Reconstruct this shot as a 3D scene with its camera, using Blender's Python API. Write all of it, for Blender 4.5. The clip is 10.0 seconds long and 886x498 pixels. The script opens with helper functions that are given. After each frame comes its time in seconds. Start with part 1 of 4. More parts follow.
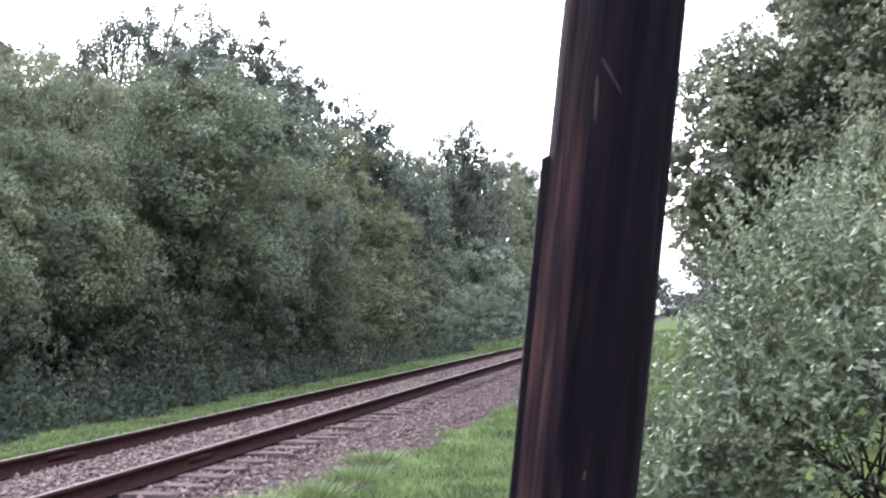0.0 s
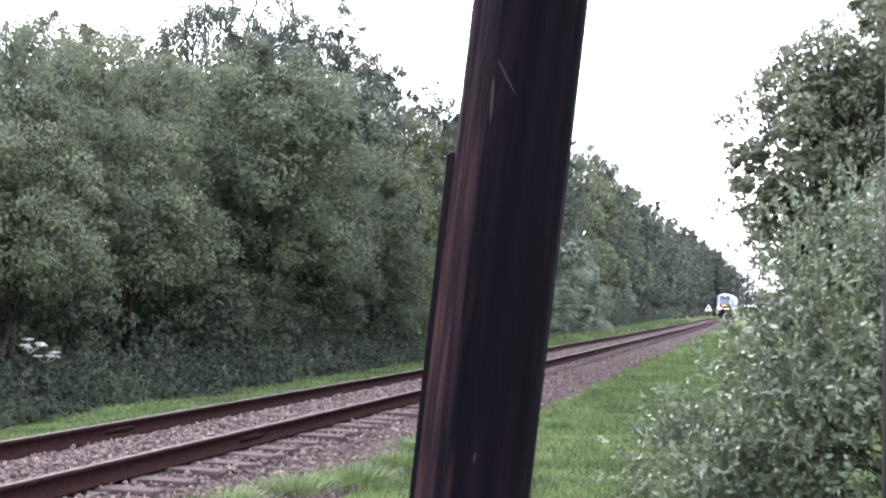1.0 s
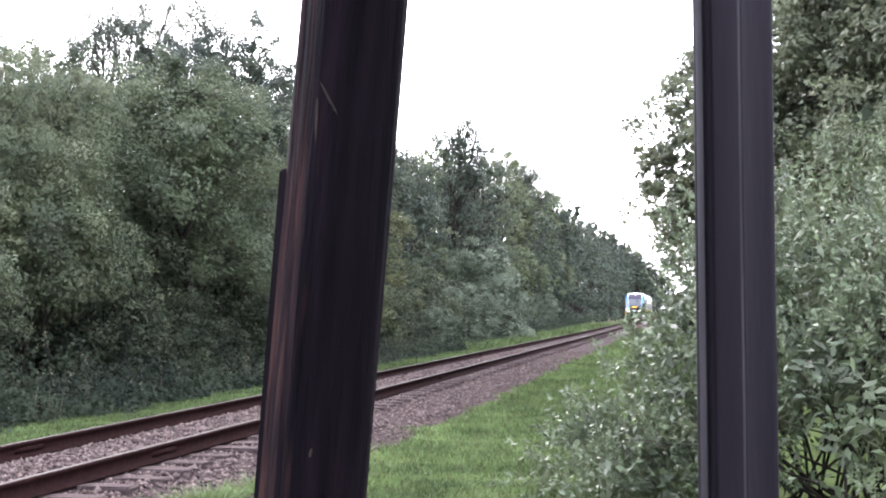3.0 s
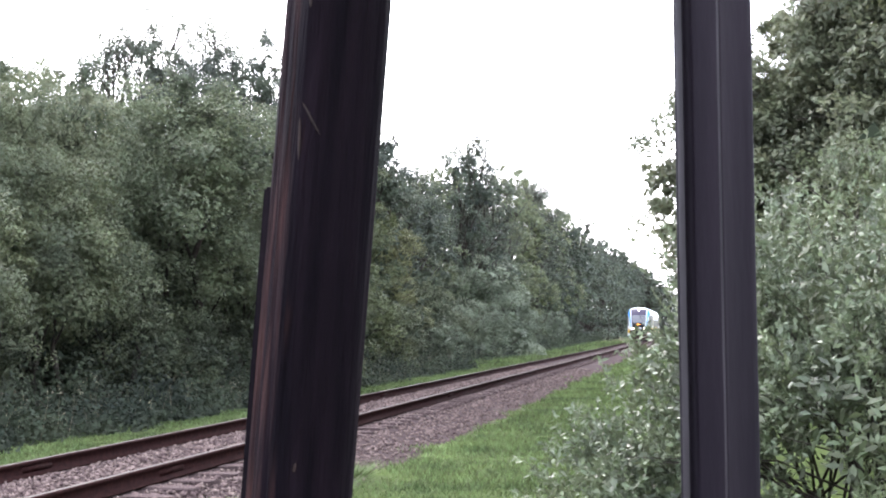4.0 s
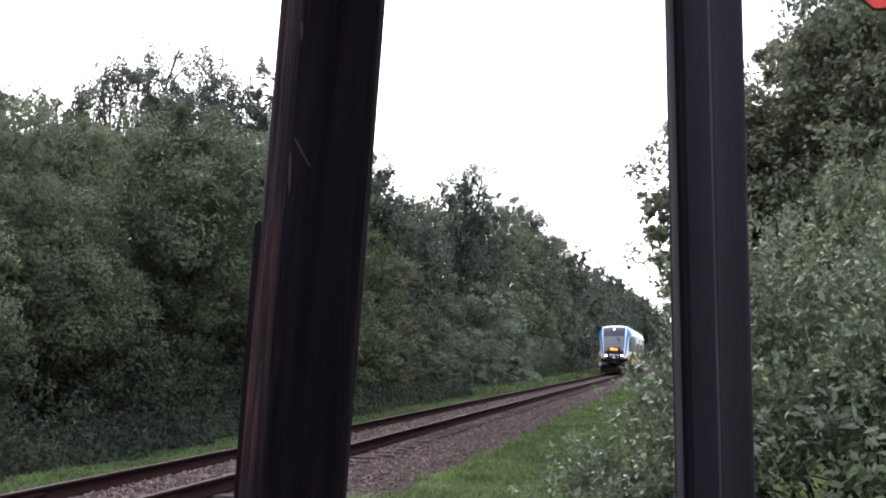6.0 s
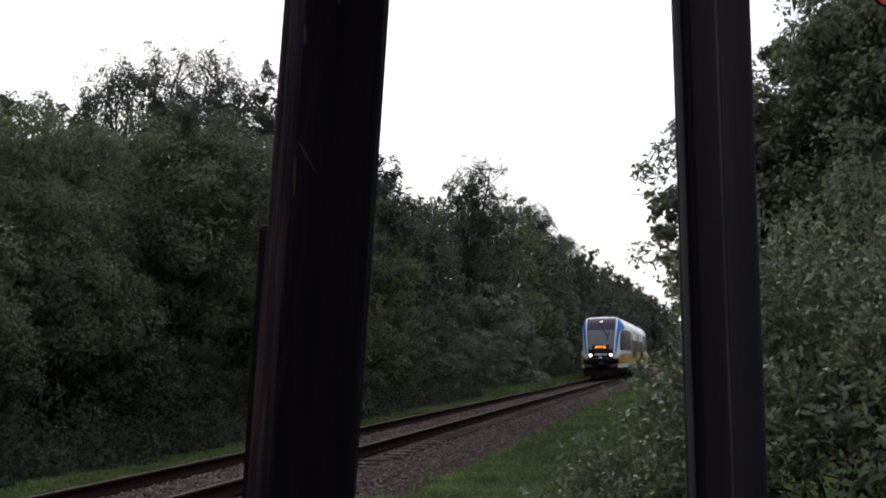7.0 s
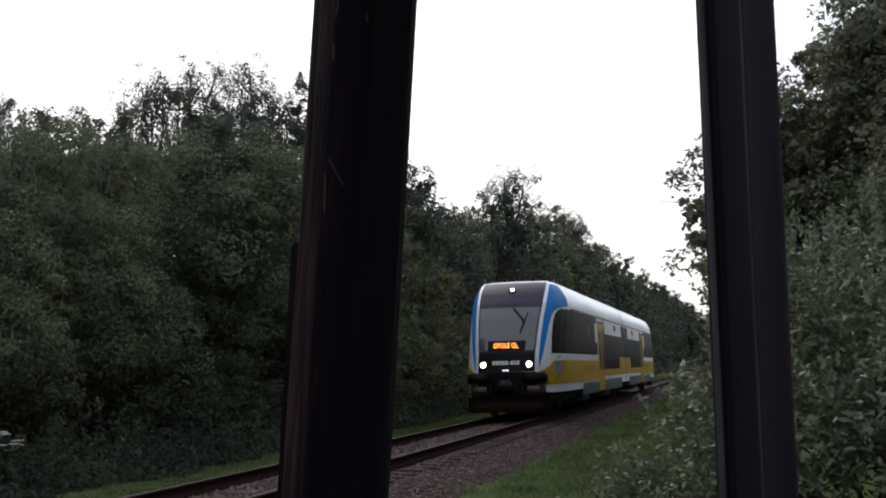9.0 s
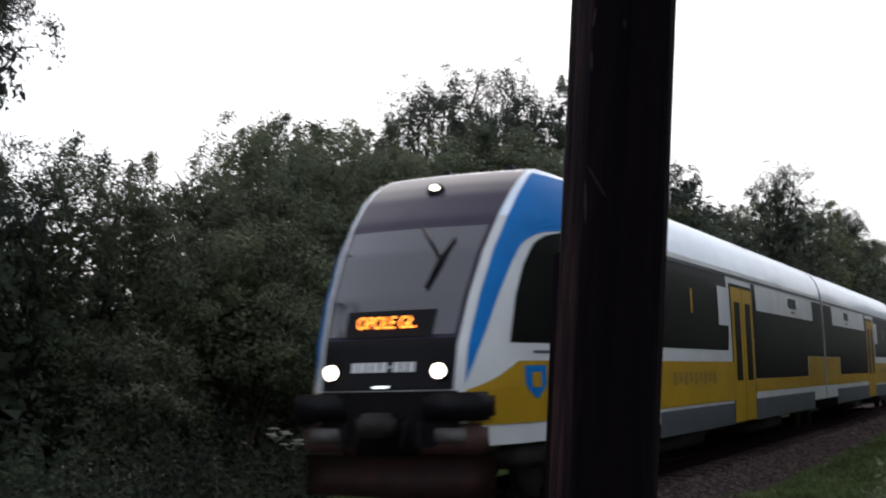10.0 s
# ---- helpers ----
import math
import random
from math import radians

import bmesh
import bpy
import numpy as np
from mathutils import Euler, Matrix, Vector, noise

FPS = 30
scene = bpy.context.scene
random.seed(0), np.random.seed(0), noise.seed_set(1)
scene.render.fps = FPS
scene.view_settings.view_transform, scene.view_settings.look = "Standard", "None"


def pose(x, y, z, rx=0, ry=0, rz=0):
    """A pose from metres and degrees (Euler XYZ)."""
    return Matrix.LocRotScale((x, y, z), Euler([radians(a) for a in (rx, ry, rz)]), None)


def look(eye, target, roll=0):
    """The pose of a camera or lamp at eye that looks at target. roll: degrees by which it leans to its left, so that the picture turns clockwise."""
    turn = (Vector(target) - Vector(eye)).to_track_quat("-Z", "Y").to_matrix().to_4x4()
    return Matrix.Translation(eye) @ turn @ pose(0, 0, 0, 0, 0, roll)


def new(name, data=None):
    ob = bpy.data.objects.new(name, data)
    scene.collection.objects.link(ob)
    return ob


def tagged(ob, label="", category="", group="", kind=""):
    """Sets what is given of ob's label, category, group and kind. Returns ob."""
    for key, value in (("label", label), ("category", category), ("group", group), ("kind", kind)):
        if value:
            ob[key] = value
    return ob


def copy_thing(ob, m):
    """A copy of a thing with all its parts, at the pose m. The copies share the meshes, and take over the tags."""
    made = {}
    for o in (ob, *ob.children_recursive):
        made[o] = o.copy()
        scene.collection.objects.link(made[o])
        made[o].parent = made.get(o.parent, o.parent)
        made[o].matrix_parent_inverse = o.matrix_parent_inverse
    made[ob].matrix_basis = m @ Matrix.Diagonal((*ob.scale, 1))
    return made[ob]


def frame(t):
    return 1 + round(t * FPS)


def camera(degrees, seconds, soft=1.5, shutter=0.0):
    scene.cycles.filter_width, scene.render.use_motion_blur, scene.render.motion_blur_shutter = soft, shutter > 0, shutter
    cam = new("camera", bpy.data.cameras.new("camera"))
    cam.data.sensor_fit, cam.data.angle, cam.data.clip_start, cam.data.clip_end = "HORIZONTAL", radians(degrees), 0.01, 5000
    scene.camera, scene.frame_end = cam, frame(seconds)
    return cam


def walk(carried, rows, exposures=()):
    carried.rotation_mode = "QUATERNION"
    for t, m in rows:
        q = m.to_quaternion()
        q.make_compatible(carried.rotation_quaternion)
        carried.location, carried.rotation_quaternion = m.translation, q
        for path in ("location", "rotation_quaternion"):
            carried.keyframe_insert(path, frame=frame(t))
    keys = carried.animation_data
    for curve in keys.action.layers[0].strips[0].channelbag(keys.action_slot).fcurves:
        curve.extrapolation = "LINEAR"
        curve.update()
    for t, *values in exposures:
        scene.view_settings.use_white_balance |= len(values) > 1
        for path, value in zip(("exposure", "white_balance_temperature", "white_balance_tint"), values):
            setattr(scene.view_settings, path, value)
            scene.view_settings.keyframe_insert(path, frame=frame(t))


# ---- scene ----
# ================= camera =================
cam = camera(38.5, 10.0, soft=2.0, shutter=0.25)
PATH = [
    (0, (5.537, 0.47, 1.337), (5.168, 2.433, 1.438), -0.6),
    (0.3, (5.621, 0.471, 1.34), (5.278, 2.437, 1.479), -0.6),
    (0.5, (5.677, 0.472, 1.341), (5.265, 2.426, 1.444), -0.5),
    (0.8, (5.763, 0.449, 1.337), (5.288, 2.387, 1.469), 1.2),
    (1, (5.821, 0.433, 1.335), (5.329, 2.37, 1.419), 1.4),
    (1.2, (5.847, 0.404, 1.335), (5.394, 2.351, 1.4), 1.9),
    (1.5, (5.887, 0.361, 1.335), (5.521, 2.326, 1.396), 0.3),
    (2, (5.906, 0.325, 1.334), (5.562, 2.294, 1.4), -1.4),
    (2.5, (5.953, 0.327, 1.332), (5.588, 2.292, 1.412), -0.2),
    (4, (6.058, 0.296, 1.325), (5.668, 2.253, 1.453), -0.3),
    (4.5, (6.062, 0.301, 1.328), (5.667, 2.257, 1.467), 0.0),
    (5, (6.066, 0.309, 1.33), (5.675, 2.265, 1.474), -0.2),
    (5.5, (6.065, 0.303, 1.333), (5.681, 2.259, 1.503), -0.2),
    (7, (6.060, 0.33, 1.343), (5.665, 2.283, 1.516), -0.9),
    (7.5, (6.068, 0.322, 1.34), (5.665, 2.273, 1.52), -1.2),
    (8, (6.070, 0.307, 1.344), (5.659, 2.255, 1.533), -1.2),
    (8.5, (6.076, 0.296, 1.345), (5.654, 2.241, 1.542), -1.3),
    (9, (6.076, 0.305, 1.347), (5.628, 2.245, 1.536), -1.4),
    (9.2, (6.074, 0.310, 1.352), (5.578, 2.238, 1.545), -1.6),
    (9.4, (6.075, 0.305, 1.357), (5.499, 2.210, 1.557), -1.9),
    (9.5, (6.075, 0.302, 1.36), (5.460, 2.195, 1.563), -2.0),
    (9.6, (6.079, 0.293, 1.36), (5.392, 2.161, 1.559), -2.4),
    (9.8, (6.079, 0.305, 1.361), (5.303, 2.138, 1.551), -1.5),
    (10, (6.078, 0.316, 1.361), (5.238, 2.120, 1.563), -1.3),
]
BRIGHT, DARK = 2.2, -0.05
walk(cam, [(t, look(eye, target, roll)) for t, eye, target, roll in PATH],
     exposures=[(0, BRIGHT + 0.26, 5950, 17), (2.5, BRIGHT + 0.18, 6050, 15), (5.3, BRIGHT + 0.17, 6150, 14), (5.7, BRIGHT - 0.12, 6150, 14), (6.7, DARK, 6350, 12), (8.2, DARK, 6350, 12), (10, DARK, 6300, 12)])

# ================= light: a bright overcast sky, with a weak wide sun behind the cloud =================
world = bpy.data.worlds.new("overcast_sky")
scene.world = world
world.use_nodes = True
wn, wl = world.node_tree.nodes, world.node_tree.links
wn.clear()
sky = wn.new("ShaderNodeTexSky")
sky.sky_type = "NISHITA"
sky.sun_disc = False
sky.sun_elevation = radians(40)
sky.sun_rotation = radians(-25)
sky.dust_density = 4.0
sky_back = wn.new("ShaderNodeBackground")
sky_back.inputs["Strength"].default_value = 0.05
cloud = wn.new("ShaderNodeBackground")
cloud.inputs["Color"].default_value = (0.91, 0.95, 1.0, 1)
cloud.inputs["Strength"].default_value = 0.92
both = wn.new("ShaderNodeAddShader")
wout = wn.new("ShaderNodeOutputWorld")
wl.new(sky.outputs[0], sky_back.inputs["Color"])
wl.new(sky_back.outputs[0], both.inputs[0])
wl.new(cloud.outputs[0], both.inputs[1])
wl.new(both.outputs[0], wout.inputs["Surface"])
sun_data = bpy.data.lights.new("sun", "SUN")
sun_data.energy, sun_data.angle, sun_data.color = 0.7, radians(30), (1.0, 0.97, 0.93)
sun = new("sun", sun_data)
sun.matrix_world = look((-24, 34, 36), (0, 0, 0))


# ================= materials =================
def material(name, base, second=None, scale=8.0, rough=0.8, metal=0.0, bump=0.0, bump_scale=60.0, stretch=(1, 1, 1),
             island=0.0, translucent=0.0, coat=0.0, spec=0.4, big=0.0, each=0.0):
    """Procedural surface: two colours mixed by noise at two scales, bump, per-piece variation, leaf translucency."""
    m = bpy.data.materials.new(name)
    m.use_nodes = True
    n, l = m.node_tree.nodes, m.node_tree.links
    bsdf = n["Principled BSDF"]
    out = n["Material Output"]
    bsdf.inputs["Roughness"].default_value = rough
    bsdf.inputs["Metallic"].default_value = metal
    bsdf.inputs["Coat Weight"].default_value = coat
    bsdf.inputs["Specular IOR Level"].default_value = spec
    second = second or tuple(0.6 * c for c in base)
    co = n.new("ShaderNodeTexCoord")
    mp = n.new("ShaderNodeMapping")
    mp.inputs["Scale"].default_value = stretch
    l.new(co.outputs["Object"], mp.inputs["Vector"])
    noise_a = n.new("ShaderNodeTexNoise")
    noise_a.inputs["Scale"].default_value = scale
    noise_a.inputs["Detail"].default_value = 6
    l.new(mp.outputs[0], noise_a.inputs["Vector"])
    ramp = n.new("ShaderNodeValToRGB")
    ramp.color_ramp.elements[0].position, ramp.color_ramp.elements[1].position = 0.32, 0.68
    ramp.color_ramp.elements[0].color, ramp.color_ramp.elements[1].color = (*second, 1), (*base, 1)
    l.new(noise_a.outputs["Fac"], ramp.inputs["Fac"])
    colour = ramp.outputs["Color"]
    if big:
        noise_b = n.new("ShaderNodeTexNoise")
        noise_b.inputs["Scale"].default_value = scale * 0.11
        l.new(co.outputs["Object"], noise_b.inputs["Vector"])
        hs = n.new("ShaderNodeHueSaturation")
        mr = n.new("ShaderNodeMapRange")
        mr.inputs["To Min"].default_value, mr.inputs["To Max"].default_value = 1 - big, 1 + big
        l.new(noise_b.outputs["Fac"], mr.inputs["Value"])
        l.new(mr.outputs[0], hs.inputs["Value"])
        l.new(colour, hs.inputs["Color"])
        colour = hs.outputs["Color"]
    if each:
        info = n.new("ShaderNodeObjectInfo")
        hs = n.new("ShaderNodeHueSaturation")
        mr = n.new("ShaderNodeMapRange")
        mr.inputs["To Min"].default_value, mr.inputs["To Max"].default_value = 1 - each, 1 + each
        l.new(info.outputs["Random"], mr.inputs["Value"])
        l.new(mr.outputs[0], hs.inputs["Value"])
        mh = n.new("ShaderNodeMapRange")
        mh.inputs["To Min"].default_value, mh.inputs["To Max"].default_value = 0.515, 0.475
        l.new(info.outputs["Random"], mh.inputs["Value"])
        l.new(mh.outputs[0], hs.inputs["Hue"])
        l.new(colour, hs.inputs["Color"])
        colour = hs.outputs["Color"]
    if island:
        geo = n.new("ShaderNodeNewGeometry")
        hs = n.new("ShaderNodeHueSaturation")
        mr = n.new("ShaderNodeMapRange")
        mr.inputs["To Min"].default_value, mr.inputs["To Max"].default_value = 1 - island, 1 + island
        l.new(geo.outputs["Random Per Island"], mr.inputs["Value"])
        l.new(mr.outputs[0], hs.inputs["Value"])
        mh = n.new("ShaderNodeMapRange")
        mh.inputs["To Min"].default_value, mh.inputs["To Max"].default_value = 0.48, 0.525
        l.new(geo.outputs["Random Per Island"], mh.inputs["Value"])
        l.new(mh.outputs[0], hs.inputs["Hue"])
        l.new(colour, hs.inputs["Color"])
        colour = hs.outputs["Color"]
    l.new(colour, bsdf.inputs["Base Color"])
    if bump:
        noise_c = n.new("ShaderNodeTexNoise")
        noise_c.inputs["Scale"].default_value = bump_scale
        noise_c.inputs["Detail"].default_value = 5
        l.new(mp.outputs[0], noise_c.inputs["Vector"])
        bp = n.new("ShaderNodeBump")
        bp.inputs["Strength"].default_value = bump
        bp.inputs["Distance"].default_value = 0.02
        l.new(noise_c.outputs["Fac"], bp.inputs["Height"])
        l.new(bp.outputs[0], bsdf.inputs["Normal"])
    if translucent:
        tr = n.new("ShaderNodeBsdfTranslucent")
        l.new(colour, tr.inputs["Color"])
        mix = n.new("ShaderNodeMixShader")
        mix.inputs["Fac"].default_value = translucent
        l.new(bsdf.outputs[0], mix.inputs[1])
        l.new(tr.outputs[0], mix.inputs[2])
        l.new(mix.outputs[0], out.inputs["Surface"])
    return m


def glowing(name, colour, strength):
    m = bpy.data.materials.new(name)
    m.use_nodes = True
    b = m.node_tree.nodes["Principled BSDF"]
    b.inputs["Base Color"].default_value = (*colour, 1)
    b.inputs["Emission Color"].default_value = (*colour, 1)
    b.inputs["Emission Strength"].default_value = strength
    return m


M_LEAF_DARK = material("leaf_dark_green", (0.060, 0.073, 0.044), (0.031, 0.040, 0.034), 0.8, 0.6, island=0.12, translucent=0.24, spec=0.2, each=0.22)
M_LEAF_MID = material("leaf_mid_green", (0.097, 0.112, 0.058), (0.054, 0.065, 0.046), 0.9, 0.6, island=0.12, translucent=0.26, spec=0.2, each=0.2)
M_LEAF_ROUND = material("leaf_soft_willow_green", (0.124, 0.142, 0.076), (0.072, 0.086, 0.056), 0.7, 0.6, island=0.12, translucent=0.28, spec=0.2, each=0.12)
M_LEAF_BIRCH = material("leaf_birch_green", (0.082, 0.093, 0.062), (0.048, 0.056, 0.044), 0.9, 0.6, island=0.2, translucent=0.25, spec=0.2, each=0.15)
M_LEAF_PALE = material("leaf_pale_sallow", (0.116, 0.130, 0.064), (0.066, 0.077, 0.050), 0.9, 0.6, island=0.2, translucent=0.26, spec=0.2)
M_LEAF_WARM = material("leaf_yellow_green", (0.138, 0.147, 0.060), (0.074, 0.086, 0.048), 0.9, 0.6, island=0.16, translucent=0.24, spec=0.25, each=0.15)
M_LEAF_LIME = material("leaf_lime_green", (0.125, 0.142, 0.066), (0.064, 0.076, 0.046), 0.5, 0.6, island=0.16, translucent=0.24, spec=0.25)
M_LEAF_GREY = material("leaf_grey_green", (0.180, 0.204, 0.136), (0.108, 0.126, 0.092), 0.5, 0.6, island=0.1, translucent=0.25, spec=0.2)
M_LEAF_WILLOW = material("leaf_willow_silver_green", (0.152, 0.174, 0.096), (0.062, 0.076, 0.046), 2.0, 0.45, island=0.4, translucent=0.22, spec=0.45)
M_LEAF_OAK = material("leaf_oak_olive", (0.158, 0.168, 0.096), (0.088, 0.096, 0.066), 0.7, 0.6, island=0.2, translucent=0.35, spec=0.25)
# Weed colour holds the trees' shade: much darker than the leaves above.
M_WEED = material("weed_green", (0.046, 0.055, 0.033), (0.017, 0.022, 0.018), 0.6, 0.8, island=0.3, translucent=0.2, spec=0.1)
M_DRY = material("dry_stalk", (0.22, 0.19, 0.13), (0.12, 0.10, 0.075), 6, 0.85, island=0.5)
M_FLOWER = material("umbel_white", (0.5, 0.5, 0.44), (0.36, 0.36, 0.3), 20, 0.7)
M_GRASS = material("grass_fresh_green", (0.150, 0.190, 0.074), (0.060, 0.084, 0.034), 1.4, 0.75, island=0.5, translucent=0.25, spec=0.2, big=0.5)
M_BARK = material("bark_dark", (0.042, 0.034, 0.029), (0.022, 0.018, 0.016), 9, 0.9, bump=0.6, bump_scale=25, stretch=(1, 1, 0.25), spec=0.1)
M_EARTH = material("ground_grass_and_earth", (0.062, 0.085, 0.026), (0.036, 0.048, 0.018), 1.6, 0.95, bump=0.5, bump_scale=14, big=0.35, spec=0.03)
M_FIELD = material("leaf_litter", (0.09, 0.08, 0.045), (0.05, 0.055, 0.03), 2.0, 0.95, bump=0.4, bump_scale=12, big=0.3, spec=0.03)
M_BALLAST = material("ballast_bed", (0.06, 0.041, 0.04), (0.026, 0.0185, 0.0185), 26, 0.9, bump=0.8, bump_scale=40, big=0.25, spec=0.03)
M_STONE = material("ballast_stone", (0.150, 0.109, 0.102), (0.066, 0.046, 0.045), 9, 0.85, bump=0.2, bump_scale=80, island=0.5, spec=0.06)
M_RAIL = material("rusty_rail_steel", (0.029, 0.0125, 0.0115), (0.014, 0.0066, 0.0064), 18, 0.9, bump=0.25, bump_scale=50, spec=0.03)
M_RAIL_TOP = material("worn_rail_head", (0.036, 0.02, 0.02), (0.018, 0.0105, 0.011), 14, 0.6, spec=0.15)
M_SLEEPER = material("weathered_sleeper_wood", (0.098, 0.069, 0.067), (0.042, 0.03, 0.03), 5, 0.85, bump=0.6, bump_scale=30, stretch=(0.5, 5, 5), big=0.2, spec=0.05)
M_POLE = material("creosoted_pole_wood", (0.0118, 0.0070, 0.0112), (0.0036, 0.0025, 0.0046), 22, 0.7, bump=1.0, bump_scale=40, stretch=(1, 1, 0.07), big=0.4, spec=0.04)


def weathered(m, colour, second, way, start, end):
    """Mixes a paler colour into a pole's wood: light and weathering painted on the side that faces way."""
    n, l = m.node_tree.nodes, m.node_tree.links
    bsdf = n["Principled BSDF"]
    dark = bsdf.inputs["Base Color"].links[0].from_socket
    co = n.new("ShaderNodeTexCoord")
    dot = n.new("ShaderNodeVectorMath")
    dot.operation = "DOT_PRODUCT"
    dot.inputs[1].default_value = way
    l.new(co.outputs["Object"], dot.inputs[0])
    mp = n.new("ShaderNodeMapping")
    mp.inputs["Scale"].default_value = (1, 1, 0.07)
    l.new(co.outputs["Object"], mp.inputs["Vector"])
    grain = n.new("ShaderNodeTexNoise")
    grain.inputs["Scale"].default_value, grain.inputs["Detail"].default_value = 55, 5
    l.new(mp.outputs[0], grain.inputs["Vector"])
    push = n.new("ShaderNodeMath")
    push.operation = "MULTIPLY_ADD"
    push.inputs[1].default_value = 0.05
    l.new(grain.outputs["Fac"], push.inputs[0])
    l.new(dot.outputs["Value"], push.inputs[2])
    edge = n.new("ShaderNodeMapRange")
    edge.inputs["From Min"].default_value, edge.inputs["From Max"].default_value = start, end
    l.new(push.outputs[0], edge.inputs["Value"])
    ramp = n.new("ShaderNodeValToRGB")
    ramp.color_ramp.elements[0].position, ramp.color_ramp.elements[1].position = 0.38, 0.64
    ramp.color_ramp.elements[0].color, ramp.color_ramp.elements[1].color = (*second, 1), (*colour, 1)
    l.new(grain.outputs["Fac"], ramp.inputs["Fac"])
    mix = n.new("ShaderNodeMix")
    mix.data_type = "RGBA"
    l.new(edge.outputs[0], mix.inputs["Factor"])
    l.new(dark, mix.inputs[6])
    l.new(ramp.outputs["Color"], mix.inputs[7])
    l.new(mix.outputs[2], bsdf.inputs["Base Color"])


# Paler reddish streaks put the light from the left into the pole's colour.
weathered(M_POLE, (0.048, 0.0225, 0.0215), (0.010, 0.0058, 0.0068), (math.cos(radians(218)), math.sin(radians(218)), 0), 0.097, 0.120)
M_POLE_SCAR = material("scuffed_wood", (0.034, 0.0155, 0.0145), (0.013, 0.007, 0.007), 60, 0.8, stretch=(1, 1, 0.3))
M_BATTEN = material("dark_batten_wood", (0.009, 0.006, 0.0085), (0.004, 0.003, 0.0045), 30, 0.8, bump=0.5, bump_scale=40, stretch=(1, 1, 0.08), spec=0.04)
# Paler tone that paints the highlight on the post's ridge and left flange.
M_POST_EDGE = material("post_edge_highlight", (0.046, 0.038, 0.046), (0.02, 0.016, 0.021), 40, 0.5, stretch=(1, 1, 0.06), spec=0.25)
M_POST = material("dark_painted_steel", (0.0235, 0.0172, 0.0245), (0.0112, 0.0086, 0.0130), 7, 0.6, metal=0.0, bump=0.12, bump_scale=45, big=0.35, stretch=(1, 1, 0.15), spec=0.06)
M_WHITE = material("white_coach_paint", (0.66, 0.67, 0.68), (0.56, 0.57, 0.58), 1.5, 0.35, big=0.08)
M_ROOF = material("pale_roof_paint", (0.76, 0.85, 0.97), (0.66, 0.75, 0.87), 1.2, 0.3, coat=0.4, big=0.1)
M_BLUE = material("blue_coach_paint", (0.006, 0.165, 0.5), (0.005, 0.14, 0.43), 1.5, 0.45, spec=0.1)
M_YELLOW = material("yellow_coach_paint", (0.45, 0.268, 0.012), (0.36, 0.21, 0.011), 1.2, 0.4, spec=0.2, big=0.15)
M_SKIRT = material("grey_skirt_paint", (0.085, 0.093, 0.115), (0.06, 0.066, 0.08), 2.0, 0.5, big=0.15)
M_BLACK = material("black_plastic", (0.008, 0.0075, 0.0095), (0.006, 0.0055, 0.007), 6, 0.45, spec=0.1)
M_UNDER = material("grimy_underframe", (0.028, 0.024, 0.022), (0.015, 0.013, 0.012), 6, 0.85, bump=0.3, bump_scale=20)
M_GLASS_DARK = material("tinted_glass", (0.008, 0.009, 0.008), (0.006, 0.007, 0.006), 2, 0.35, spec=0.03)
M_SCREEN = material("windscreen_glass", (0.022, 0.022, 0.034), (0.017, 0.017, 0.027), 2, 0.06, spec=0.7, coat=0.6)
M_MASK = material("dark_purple_mask_paint", (0.038, 0.030, 0.054), (0.031, 0.025, 0.045), 2, 0.45, spec=0.14)
M_LABEL = material("faded_lettering", (0.27, 0.17, 0.03), (0.22, 0.14, 0.03), 5, 0.5)
M_PALE = material("pale_lettering", (0.7, 0.7, 0.72), (0.6, 0.6, 0.62), 5, 0.5)
M_RED = material("sign_red", (0.78, 0.06, 0.055), (0.66, 0.05, 0.045), 8, 0.45)
M_BEAM = material("grimy_red_beam_paint", (0.068, 0.026, 0.023), (0.030, 0.018, 0.017), 4, 0.7, big=0.25)
M_PLATE = material("dirty_pale_grey_paint", (0.13, 0.125, 0.122), (0.07, 0.066, 0.064), 6, 0.6, big=0.2)
M_LAMP = glowing("headlamp_glow", (1.0, 0.85, 0.66), 6.0)
M_DISPLAY = glowing("amber_display", (1.0, 0.30, 0.03), 3.2)
M_SMALL_LIGHT = glowing("cab_light", (0.9, 0.95, 1.0), 1.5)


# ================= building tools =================
def part(name, bm, mat, parent=None, label="", smooth=True):
    """Links a bmesh as one mesh object under a thing or a part."""
    me = bpy.data.meshes.new(name)
    bm.normal_update()
    bm.to_mesh(me)
    bm.free()
    me.materials.append(mat)
    if smooth:
        for p in me.polygons:
            p.use_smooth = True
    ob = new(name, me)
    if parent:
        ob.parent = parent
    if label:
        tagged(ob, label)
    return ob


def arrays(name, verts, faces, mat, parent=None, smooth=False):
    """Links arrays of vertices and equal-sided faces as one mesh object."""
    me = bpy.data.meshes.new(name)
    verts = np.asarray(verts, np.float32).reshape(-1, 3)
    faces = np.asarray(faces, np.int32)
    k = faces.shape[1]
    me.vertices.add(len(verts))
    me.vertices.foreach_set("co", verts.ravel())
    me.loops.add(faces.size)
    me.loops.foreach_set("vertex_index", faces.ravel())
    me.polygons.add(len(faces))
    me.polygons.foreach_set("loop_start", np.arange(0, faces.size, k, dtype=np.int32))
    if smooth:
        me.polygons.foreach_set("use_smooth", np.ones(len(faces), bool))
    me.materials.append(mat)
    me.update(calc_edges=True)
    ob = new(name, me)
    if parent:
        ob.parent = parent
    return ob


